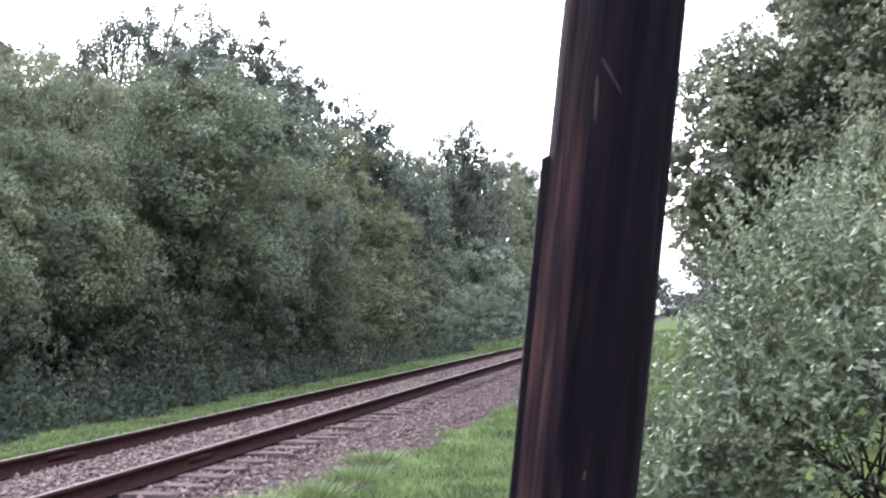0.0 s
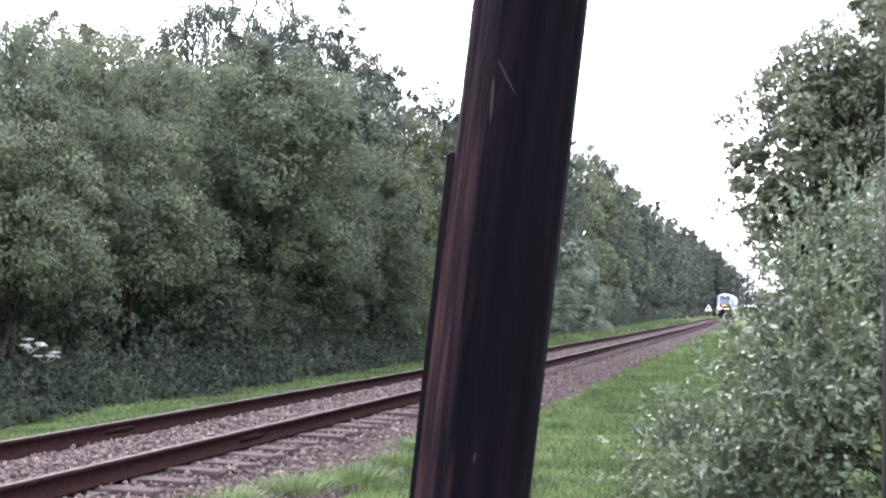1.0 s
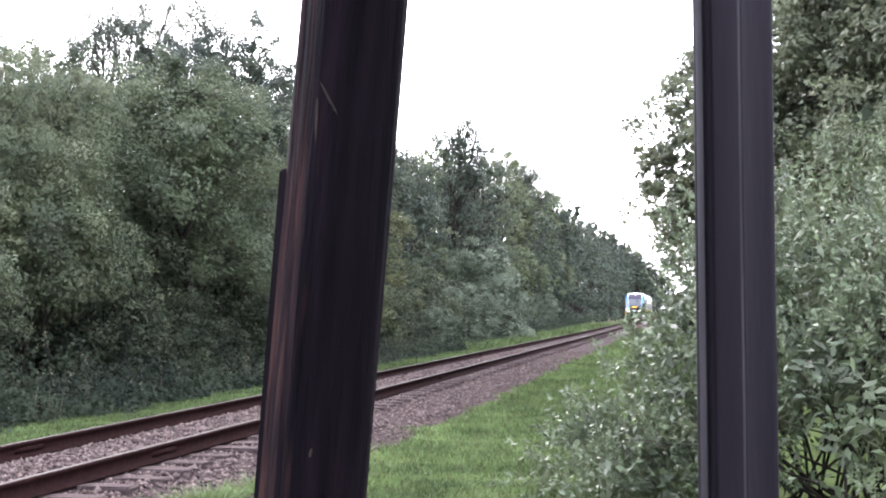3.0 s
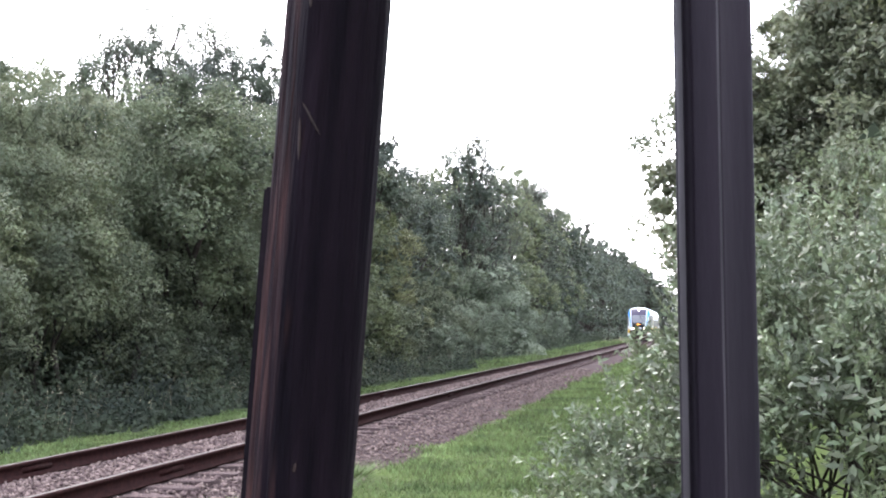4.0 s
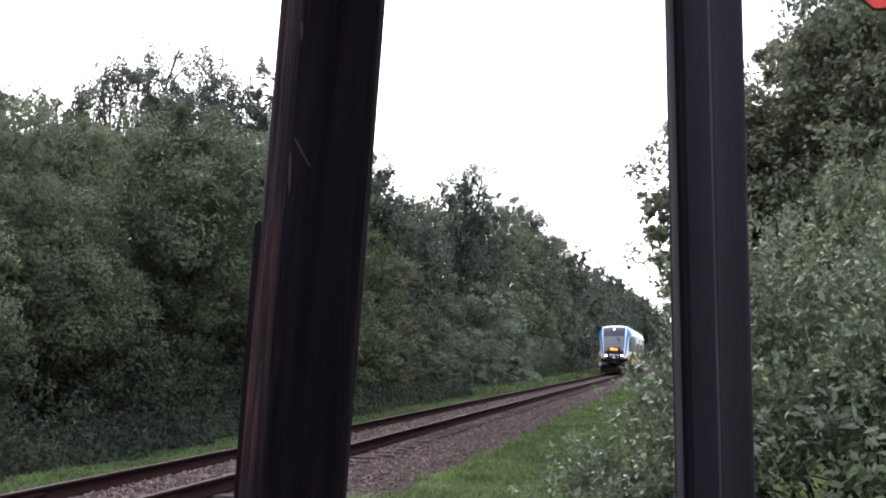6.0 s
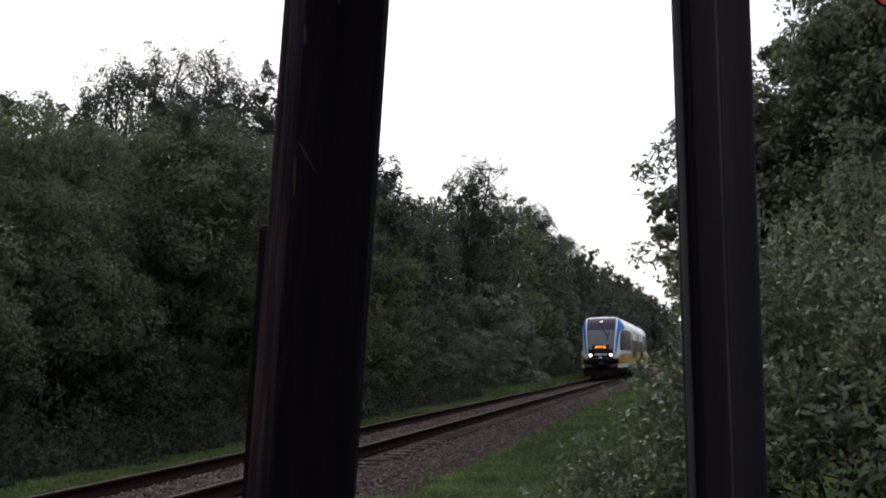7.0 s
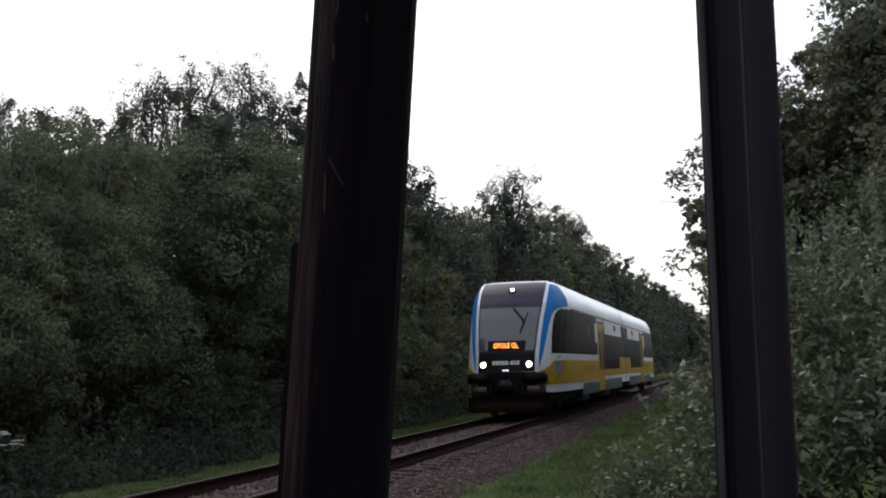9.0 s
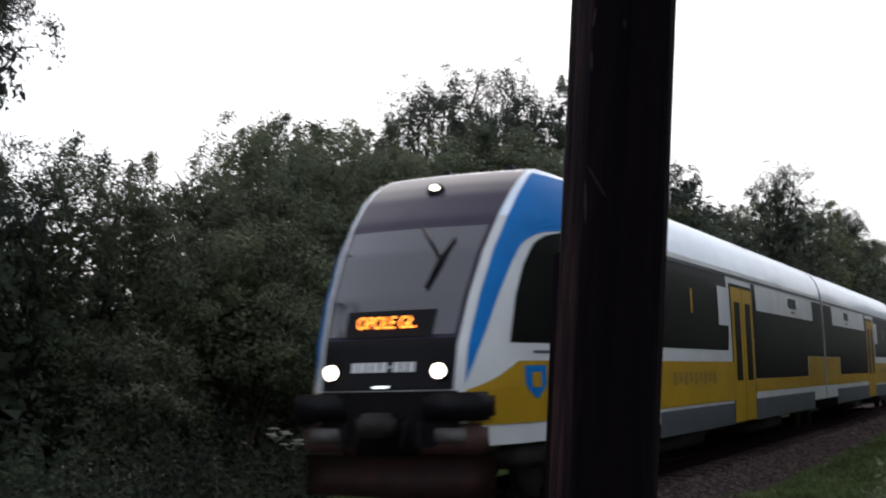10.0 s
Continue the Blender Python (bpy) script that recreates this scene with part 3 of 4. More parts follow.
def make_pole():
    up = Vector((0.1284, -0.1483, 1.0)).normalized()
    right = (Vector((1, 0, 0)) - up * up.x).normalized()
    turn = Matrix((right, up.cross(right), up)).transposed().to_4x4()
    pole = thing("timber_pole", "dark creosoted timber pole, cracked and leaning, beside the line", "pole", Matrix.Translation((5.186, 2.669, -0.35)) @ turn)
    v, f = [], []
    sides, rings, tall = 48, 130, 5.2
    cracks = [random.uniform(0, 6.28) for _ in range(9)]
    for j in range(rings + 1):
        z = tall * j / rings
        for i in range(sides):
            a = 2 * math.pi * i / sides
            r = pole_radius(a, z, cracks)
            v.append((r * math.cos(a), r * math.sin(a), z))
    for j in range(rings):
        for i in range(sides):
            f.append((j * sides + i, j * sides + (i + 1) % sides, (j + 1) * sides + (i + 1) % sides, (j + 1) * sides + i))
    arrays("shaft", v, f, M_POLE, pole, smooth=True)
    bm = bmesh.new()
    bmesh.ops.create_cone(bm, cap_ends=True, segments=48, radius1=0.064, radius2=0.02, depth=0.05, matrix=Matrix.Translation((0, 0, tall + 0.024)))
    part("top_cap", bm, M_POLE, pole)
    bm = box(0.07, 0.1, -0.012, 0.012, 0.02, 1.95, 0.004)
    bmesh.ops.transform(bm, matrix=pose(0, 0, 0, 0, 0, 192), verts=bm.verts)
    part("edge_batten", bm, M_BATTEN, pole, "thin dark wooden batten nailed to the pole")
    # gouges in the timber's face
    for z, side, tilt, length, wide in ((2.075, -92, 33, 0.06, 0.004), (2.04, -103, 3, 0.07, 0.0045), (1.49, -80, -6, 0.016, 0.004), (2.33, -70, 5, 0.016, 0.004), (2.34, -102, -6, 0.03, 0.0045), (2.27, -103, 5, 0.034, 0.005)):
        bm = bmesh.new()
        rows = []
        for i in range(9):
            u = (i / 8 - 0.5) * length
            half = wide * (1 - (2 * u / length) ** 2) ** 0.5 * 0.5 + 0.0004
            row = []
            for e in (-1, 0, 1):
                across = u * math.sin(radians(tilt)) + e * half
                zz = z + u * math.cos(radians(tilt))
                ang = radians(side) - across / 0.09
                r = pole_radius(ang, zz) + (0.0016 if e == 0 else 0.0004)
                row.append(Vector((r * math.cos(ang), r * math.sin(ang), zz)))
            rows.append(row)
        vs = [[bm.verts.new(p) for p in row] for row in rows]
        for r, s in zip(vs, vs[1:]):
            for i in range(2):
                bm.faces.new((r[i], r[i + 1], s[i + 1], s[i]))
        part("gouge", bm, M_POLE_SCAR, pole, "pale scuffed gouge in the wood")


def make_post():
    post = thing("steel_signpost", "dark grey painted steel section post with a highlight painted along its ridge", "signpost", pose(6.024, 2.68, -0.38))
    outline = [(0.0, 0.052), (0.004, 0.040), (0.016, 0.034), (0.019, 0.037), (0.021, 0.046), (0.033, 0.042), (0.037, 0.030), (0.077, 0.008), (0.080, -0.004), (0.084, -0.008), (0.088, -0.003), (0.093, 0.008),
               (0.134, 0.042), (0.142, 0.048), (0.145, 0.056), (0.145, 0.1), (0.138, 0.11), (0.006, 0.11), (0.0, 0.1)]
    v, f = [], []
    k, rings, tall = len(outline), 40, 3.3
    for j in range(rings + 1):
        z = tall * j / rings
        for x, y in outline:
            v.append((x + 0.0009 * noise.noise((x * 40, y * 40, z * 3)), y + 0.0009 * noise.noise((y * 40, x * 40, z * 3)), z))
    for j in range(rings):
        for i in range(k):
            f.append((j * k + i, j * k + (i + 1) % k, (j + 1) * k + (i + 1) % k, (j + 1) * k + i))
    shaft = arrays("shaft", v, f, M_POST, post)
    shaft.data.materials.append(M_POST_EDGE)
    # left flange and ridge faces take the painted highlight
    for n_face, p in enumerate(shaft.data.polygons):
        if n_face % k in (1, 8):
            p.material_index = 1
    bm = box(0.0, 0.145, 0.0, 0.11, tall - 0.001, tall + 0.012, 0.003)
    part("top_plate", bm, M_POST, post)
    # red eight-sided board on a bracket behind the post
    sign = thing("road_sign", "red eight-sided metal board held out beside the steel post", "road sign", pose(6.555, 2.72, 2.335))
    for r, y0, y1, mat, nm in ((0.392, 0.0, 0.006, M_POST, "board"), (0.39, -0.008, -0.002, M_RED, "red_face")):
        bm = bmesh.new()
        rings = [[bm.verts.new((r * math.cos(math.pi / 8 + math.pi / 4 * k), y, r * math.sin(math.pi / 8 + math.pi / 4 * k))) for k in range(8)] for y in (y0, y1)]
        for k in range(8):
            bm.faces.new((rings[0][k], rings[0][(k + 1) % 8], rings[1][(k + 1) % 8], rings[1][k]))
        bm.faces.new(rings[0])
        bm.faces.new(list(reversed(rings[1])))
        bmesh.ops.recalc_face_normals(bm, faces=bm.faces)
        part(nm, bm, mat, sign, smooth=False)
    part("bracket", box(-0.42, 0.3, 0.012, 0.03, 0.12, 0.16, 0.003), M_POST, sign)


def make_track_sign(x, y):
    sign = thing("lineside_marker", "white triangular marker board on a short post beside the rails", "railway sign", pose(x, y, -0.36))
    part("post", tube([(0, 0, 0), (0, 0, 2.0)], [0.035, 0.035], 8), M_POST, sign)
    for r, front, back, mat, nm in ((0.72, -0.06, -0.04, M_WHITE, "board"), (0.26, -0.072, -0.064, M_BLACK, "symbol")):
        bm = bmesh.new()
        rings = [[bm.verts.new((r * math.cos(a), d, 1.75 + r * math.sin(a))) for a in (math.pi / 2, math.pi * 7 / 6, math.pi * 11 / 6)] for d in (front, back)]
        bm.faces.new(rings[0])
        bm.faces.new(list(reversed(rings[1])))
        for k in range(3):
            bm.faces.new((rings[0][k], rings[1][k], rings[1][(k + 1) % 3], rings[0][(k + 1) % 3]))
        bmesh.ops.recalc_face_normals(bm, faces=bm.faces)
        part(nm, bm, mat, sign, smooth=False)


# ================= the railcar =================
LENGTH = 40.4
NOSE_Z = [0.3, 1.0, 1.25, 1.7, 2.2, 2.7, 3.1, 3.4, 3.55, 3.66, 3.74, 3.81, 3.87]
NOSE_S = [0.10, 0.02, 0.0, 0.10, 0.33, 0.65, 1.0, 1.33, 1.55, 1.77, 2.0, 2.6, 3.6]
SIDE_Z = [0.3, 0.7, 1.8, 2.7, 3.1, 3.3, 3.5, 3.65, 3.74, 3.81, 3.85, 3.87]
SIDE_X = [1.36, 1.39, 1.39, 1.375, 1.345, 1.31, 1.235, 1.12, 1.0, 0.78, 0.5, 0.0]
EDGE_Z = [1.25, 1.7, 2.2, 2.7, 3.1, 3.5, 3.74, 3.81, 3.85, 3.87]
EDGE_X = [0.80, 0.81, 0.85, 0.89, 0.93, 0.95, 0.93, 0.74, 0.48, 0.0]


def nose(z):
    return float(np.interp(z, NOSE_Z, NOSE_S))


def flank(z):
    return float(np.interp(z, SIDE_Z, SIDE_X))


def edge(z):
    """Half the width of the raked front at height z."""
    return float(np.interp(z, EDGE_Z, EDGE_X))


def skin(s, z, side, flip=False, off=0.0):
    """A point of the body's flank, s metres behind the front at height z, off metres outside it."""
    def at(s, z):
        d = float(np.interp(s - nose(z), [0, 0.15, 0.35, 0.6, 1.0, 1.8, 3.0], [0, 0.24, 0.45, 0.61, 0.75, 0.91, 1.0]))
        return Vector((edge(z) + (flank(z) - edge(z)) * d, s, z))
    p = at(s, z)
    if off:
        a, b = at(s + 0.02, z) - at(s - 0.02, z), at(s, z + 0.02) - at(s, z - 0.02)
        nrm = a.cross(b)
        if nrm.length > 1e-9:
            nrm.normalize()
            p += nrm * off * (1 if nrm.x > 0 else -1)
    return Vector((p.x * side, LENGTH - p.y if flip else p.y, p.z))


def face(x, z, off=0.0):
    """A point of the raked front between its corners."""
    return Vector((x * edge(z), nose(z) - 0.13 * (1 - x * x) - off, z + off * 0.3))


def sheet(rows, bm=None):
    """A grid of quads from rows of points."""
    bm = bm or bmesh.new()
    vs = [[bm.verts.new(p) for p in row] for row in rows]
    for r, s in zip(vs, vs[1:]):
        for i in range(len(r) - 1):
            bm.faces.new((r[i], r[i + 1], s[i + 1], s[i]))
    return bm


def panel(name, low, high, s0, s1, mat, parent, side, flip, off=0.004, label="", ns=24, nz=6):
    """A panel on the flank: from s0 to s1, between the heights low(s) and high(s)."""
    lo = low if callable(low) else (lambda s: low)
    hi = high if callable(high) else (lambda s: high)
    rows = []
    for j in range(nz + 1):
        row = []
        for i in range(ns + 1):
            s = s0 + (s1 - s0) * i / ns
            z = lo(s) + (hi(s) - lo(s)) * j / nz
            row.append(skin(max(s, nose(z)), z, side, flip, off))
        rows.append(row)
    return part(name, sheet(rows), mat, parent, label)


def band(name, z0, z1, from_d, to_s, mat, parent, side, flip, off=0.004, label="", nz=40, ns=24):
    """A panel whose front edge follows the raked nose: from_d(z) behind it, to to_s(z)."""
    rows = []
    for j in range(nz + 1):
        z = z0 + (z1 - z0) * j / nz
        a, b = nose(z) + from_d(z), to_s(z)
        rows.append([skin(a + (b - a) * (i / ns) ** 1.6, z, side, flip, off) for i in range(ns + 1)])
    return part(name, sheet(rows), mat, parent, label)


def blue_back(z):
    return float(np.interp(z, [1.25, 1.7, 2.2, 2.55, 2.8, 2.93, 3.0, 3.06, 3.2, 3.4, 3.55, 3.66], [0.04, 0.15, 0.23, 0.28, 0.35, 0.55, 1.1, 1.9, 1.8, 1.5, 1.15, 0.85]))


def glass_front(z):
    return float(np.interp(z, [1.7, 2.2, 2.55, 2.8, 2.9, 2.97], [0.5, 0.46, 0.46, 0.53, 0.68, 1.05]))


def make_car(unit, flip):
    car = new("rear_car" if flip else "front_car")
    car.parent = unit
    zs = [0.67, 0.8, 1.0, 1.25, 1.5, 1.7, 1.95, 2.2, 2.45, 2.7, 2.9, 3.0, 3.1, 3.2, 3.3, 3.4, 3.5, 3.55, 3.6, 3.65, 3.7, 3.74, 3.78, 3.81, 3.83, 3.85, 3.86, 3.87]
    us = [0, 0.07, 0.15, 0.25, 0.35, 0.47, 0.6, 0.8, 1.0, 1.4, 1.8, 2.4, 3.0, 4, 7, 11, 15, 20.0]
    for lo, hi, mat, nm in ((0, 12, M_WHITE, "body_shell"), (12, len(zs) - 1, M_ROOF, "roof")):
        bm = bmesh.new()
        for side in (-1, 1):
            sheet([[skin(nose(z) + u * (20.1 - nose(z)) / 20.0, z, side, flip) for u in us] for z in zs[lo:hi + 1]], bm=bm)
        rows = []
        for z in zs[lo:hi + 1]:
            row = [face(x, z) for x in np.linspace(-1, 1, 13)]
            rows.append([Vector((p.x, LENGTH - p.y if flip else p.y, p.z)) for p in row])
        sheet(rows, bm=bm)
        if nm == "body_shell":
            y = LENGTH - 20.1 if flip else 20.1
            bm.faces.new([bm.verts.new(p) for p in ((-1.39, y, 0.67), (1.39, y, 0.67), (1.35, y, 3.0), (-1.35, y, 3.0))])
        bmesh.ops.remove_doubles(bm, verts=bm.verts, dist=0.002)
        bmesh.ops.recalc_face_normals(bm, faces=bm.faces)
        part(nm, bm, mat, car, "glossy white coach body" if nm == "body_shell" else "pale glossy curved roof")
    for side in (1, -1):
        band("blue_stripe", 1.27, 3.66, lambda z: 0.05, lambda z: nose(z) + blue_back(z), M_BLUE, car, side, flip, 0.012, "bright blue painted pillar stripe")
        band("window_band", 1.71, 2.97, glass_front, lambda z: 9.75 - 0.35 * max(0, 2.0 - z), M_GLASS_DARK, car, side, flip, 0.005, "long black window band", ns=34)
        band("cab_side_window", 1.8, 2.84, lambda z: glass_front(z) + 0.08, lambda z: 2.35, M_GLASS_DARK, car, side, flip, 0.01)
        for a, b in ((3.0, 4.75), (4.85, 6.6), (6.7, 8.45)):
            panel("window_pane", 1.82, 2.84, a, b, M_GLASS_DARK, car, side, flip, 0.010, nz=4, ns=6)
        panel("vent_light", 2.25, 2.62, 7.2, 7.32, M_YELLOW, car, side, flip, 0.013, ns=2, nz=2)
        panel("notice_panel", 2.12, 2.76, 9.02, 9.72, M_WHITE, car, side, flip, 0.012, "white notice panel", ns=3, nz=3)
        yellow = band("yellow_band", 0.88, 1.52, lambda z: 0.06 + 1.6 * max(0, z - 1.24) ** 0.8, lambda z: 9.98, M_YELLOW, car, side, flip, 0.014, "broad yellow livery band", ns=34)
        panel("yellow_band", 0.98, 1.215, 11.76, 17.7, M_YELLOW, car, side, flip, 0.005, ns=10, nz=3)
        panel("yellow_band", 0.98, lambda s: 1.65 if s > 17.75 else 1.215, 17.7, 20.05, M_YELLOW, car, side, flip, 0.006, ns=40, nz=4)
        panel("skirt", 0.48, 0.83, 5.3, 9.98, M_SKIRT, car, side, flip, 0.008, "blue-grey lower skirt", ns=8, nz=3)
        panel("skirt", 0.48, 0.86, 11.76, 18.4, M_SKIRT, car, side, flip, 0.008, "blue-grey lower skirt", ns=8, nz=3)
        for a, b in ((10.0, 10.86), (10.89, 11.74)):
            leaf = panel("door_leaf", 0.5, 2.8, a, b, M_YELLOW, car, side, flip, 0.012, "yellow sliding door leaf", ns=3, nz=6)
            panel("door_window", 1.2, 2.55, a + 0.2, b - 0.2, M_GLASS_DARK, leaf, side, flip, 0.018, ns=2, nz=3)
        panel("door_seal", 0.5, 2.86, 9.94, 11.8, M_BLACK, car, side, flip, 0.0075, ns=4, nz=6)
        panel("window_band", 1.22, 2.47, 11.82, 17.65, M_GLASS_DARK, car, side, flip, 0.007, "black window band", ns=10, nz=4)
        panel("window_band", 2.47, 2.95, 11.82, 12.15, M_GLASS_DARK, car, side, flip, 0.007, ns=3, nz=3)
        panel("window_band", 1.66, 2.93, 18.65, 20.05, M_GLASS_DARK, car, side, flip, 0.007, "black window band", ns=4, nz=4)
        panel("window_band", 1.66, 2.47, 17.65, 18.65, M_GLASS_DARK, car, side, flip, 0.007, ns=4, nz=4)
        for a, b in ((12.3, 13.9), (14.0, 15.6), (15.7, 17.3)):
            panel("window_pane", 1.34, 2.38, a, b, M_GLASS_DARK, car, side, flip, 0.011, ns=4, nz=4)
        panel("grille", 2.66, 2.86, 15.6, 16.5, M_BLACK, car, side, flip, 0.009, "dark ventilation grille", ns=3, nz=2)
        panel("small_mark", 2.55, 2.59, 15.8, 16.3, M_LABEL, car, side, flip, 0.008, ns=2, nz=1)
        for k in range(9):
            panel("lettering_bar", 1.18 + 0.03 * (k % 2), 1.36, 6.0 + 0.3 * k, 6.0 + 0.3 * k + 0.2, M_LABEL, car, side, flip, 0.018, "faded lettering on the yellow band", ns=2, nz=1)
        panel("lettering_bar", 1.60, 1.63, 1.0, 1.4, M_SKIRT, car, side, flip, 0.008, ns=2, nz=1)
        panel("gutter", 2.97, 3.02, 3.2, 20.05, M_SKIRT, car, side, flip, 0.012, "grey rain gutter below the roof", ns=16, nz=2)
        # shield-shaped badge
        panel("shield_badge", lambda s: 1.12 + 1.1 * abs(s - 1.02) ** 1.3, 1.47, 0.80, 1.24, M_BLUE, car, side, flip, 0.019, "blue and yellow shield badge", ns=10, nz=3)
        panel("shield_device", 1.24, 1.40, 0.93, 1.11, M_YELLOW, car, side, flip, 0.023, ns=2, nz=2)
    # under the floor
    def yy(a, b):
        return (LENGTH - b, LENGTH - a) if flip else (a, b)
    part("underframe", box(-1.15, 1.15, *yy(0.9, 20.0), 0.42, 0.66, 0.03), M_UNDER, car, "grimy black underframe")
    for a, b, w in ((5.5, 8.6, 1.2), (12.0, 15.2, 1.2)):
        part("equipment_box", box(-w, w, *yy(a, b), 0.24, 0.5, 0.04), M_UNDER, car)
    for at_s in (2.0, 4.2):
        for x in (-0.75, 0.75):
            bm = bmesh.new()
            y = LENGTH - at_s if flip else at_s
            bmesh.ops.create_cone(bm, cap_ends=True, segments=28, radius1=0.41, radius2=0.40, depth=0.12, matrix=pose(x, y, 0.41, 0, 90, 0))
            bmesh.ops.create_cone(bm, cap_ends=True, segments=28, radius1=0.44, radius2=0.44, depth=0.03, matrix=pose(x - 0.06 * math.copysign(1, x), y, 0.41, 0, 90, 0))
            part("wheel", bm, M_UNDER, car)
    part("bogie_frame", box(-1.02, 1.02, *yy(1.2, 5.0), 0.36, 0.62, 0.05), M_UNDER, car, "dark bogie frame")
    # raked front
    def front(name, z0, z1, x0, x1, mat, off, label="", nz=10, nx=10):
        rows = []
        for j in range(nz + 1):
            z = z0 + (z1 - z0) * j / nz
            row = [face(x0 + (x1 - x0) * i / nx, z, off) for i in range(nx + 1)]
            rows.append([Vector((p.x, LENGTH - p.y if flip else p.y, p.z)) for p in row])
        return part(name, sheet(rows), mat, car, label)
    front("front_mask", 1.24, 3.75, -0.95, 0.95, M_MASK, 0.012, "dark purple-grey front mask", 60)
    front("bumper_cover", 0.665, 1.23, -1.0, 1.0, M_BLACK, 0.012, "black front bumper cover", 12)
    front("windscreen", 1.80, 2.98, -0.9, 0.9, M_SCREEN, 0.02, "large raked windscreen", 40)
    front("lower_mask", 1.24, 1.76, -0.93, 0.93, M_BLACK, 0.020, "glossy black lower front", 20)
    front("display_surround", 1.78, 2.06, -0.62, 0.62, M_BLACK, 0.027)
    def fpoint(x, z, off):
        p = face(x / edge(z), z, off)
        return Vector((p.x, LENGTH - p.y if flip else p.y, p.z))
    for x in (-0.62, 0.62, 0.0):
        z = 1.42 if x else 3.47
        m = Matrix.Translation(fpoint(x, z, 0.03)) @ pose(0, 0, 0, 90 if x else 48)
        bm = bmesh.new()
        bmesh.ops.create_cone(bm, cap_ends=True, segments=24, radius1=0.105, radius2=0.098, depth=0.05, matrix=m)
        shell = part("headlamp", bm, M_BLACK, car, "round headlamp, lit" if not flip else "round lamp")
        bm = bmesh.new()
        bmesh.ops.create_uvsphere(bm, u_segments=20, v_segments=10, radius=0.082 if x else 0.06, matrix=Matrix.Translation(fpoint(x, z, 0.045)) @ Matrix.Diagonal((1, 0.45, 1, 1)))
        part("lens", bm, M_BLACK if flip else M_LAMP, shell, "" if flip else "glowing warm white lamp lens")
    if not flip:
        # destination display
        text = bpy.data.curves.new("destination_text", "FONT")
        text.body = "OPOLE G\u0141."
        text.size, text.align_x, text.align_y, text.extrude, text.space_character = 0.20, "CENTER", "CENTER", 0.003, 0.98
        text.materials.append(M_DISPLAY)
        ob = new("destination_text", text)
        ob.parent = car
        ob.matrix_basis = Matrix.Translation(face(0, 1.92, 0.045) + Vector((0, -0.004, 0))) @ pose(0, 0, 0, 66) @ Matrix.Diagonal((0.72, 1, 1, 1))
        tagged(ob, "glowing amber destination letters")
        x = -0.36
        for k, w in enumerate((0.07, 0.07, 0.05, 0.07, 0.07, 0.03, 0.07, 0.05, 0.07)):
            h = 0.012 if k == 5 else 0.05
            bm = bmesh.new()
            a, b = x, x + w
            bm.faces.new([bm.verts.new(fpoint(p, q, 0.03)) for p, q in ((a, 1.47 - h), (b, 1.47 - h), (b, 1.47 + h), (a, 1.47 + h))])
            part("number_bar", bm, M_PALE, car, "pale number lettering")
            x += w + 0.022
        # wiper
        bm = tube([fpoint(0.12, 2.96, 0.05), fpoint(0.34, 2.72, 0.06), fpoint(0.44, 2.58, 0.06)], [0.024, 0.02, 0.018], 6)
        part("wiper_arm", bm, M_BLACK, car)
        bm = tube([fpoint(0.52, 2.84, 0.05), fpoint(0.44, 2.58, 0.055), fpoint(0.36, 2.28, 0.05)], [0.016, 0.026, 0.016], 6)
        part("wiper_blade", bm, M_BLACK, car)
        part("cab_reading_light", box(-0.09, 0.09, -0.155, -0.13, 1.265, 1.29, 0.004), M_SMALL_LIGHT, car, "small white front light")
    # buffer beam, coupler and plough
    for x in (-1, 1):
        part("corner_block", box(min(x * 0.42, x * 1.06), max(x * 0.42, x * 1.06), *yy(-0.12, 0.62), 0.93, 1.215, 0.04), M_BLACK, car, "black rubber corner bumper")
    part("buffer_beam", box(-1.0, 1.0, *yy(-0.02, 0.6), 0.6, 0.9, 0.04), M_BEAM, car, "grimy dark buffer beam")
    for x in (-0.72, 0.72):
        part("beam_plate", box(x - 0.17, x + 0.17, *yy(-0.05, 0.02), 0.72, 0.86, 0.01), M_PLATE, car, "dirty grey plate on the beam")
    part("coupler_recess", box(-0.34, 0.34, *yy(-0.1, 0.3), 0.58, 1.24, 0.03), M_BLACK, car)
    part("coupler", box(-0.16, 0.16, *yy(-0.42, 0.2), 0.78, 1.02, 0.05), M_UNDER, car, "dark automatic coupler head")
    for x in (-0.42, 0.42, 0.25, -0.25):
        bm = tube([(x, sum(yy(-0.12, -0.12)) / 2, 0.92), (x * 1.05, sum(yy(-0.2, -0.2)) / 2, 0.7), (x * 0.95, sum(yy(-0.13, -0.13)) / 2, 0.58)], [0.018, 0.018, 0.018], 6)
        part("brake_hose", bm, M_BLACK, car)
    bm = sheet([[Vector((x, (LENGTH - (0.12 - 0.3 * (1 - abs(x) / 1.1) + 0.1) if flip else 0.12 - 0.3 * (1 - abs(x) / 1.1) + 0.1), z)) for x in np.linspace(-1.1, 1.1, 9)] for z in (0.16, 0.35, 0.58)])
    bmesh.ops.solidify(bm, geom=bm.faces[:], thickness=0.03)
    part("snow_plough", bm, M_BEAM, car, "dirty grey plough below the bumper")
    # roof fittings
    for s, x in ((2.45, 0.42), (2.45, -0.42)):
        z = 3.78
        part("horn", box(x - 0.05, x + 0.05, *yy(s, s + 0.22), z - 0.02, z + 0.13, 0.03), M_BLACK, car)
    return car


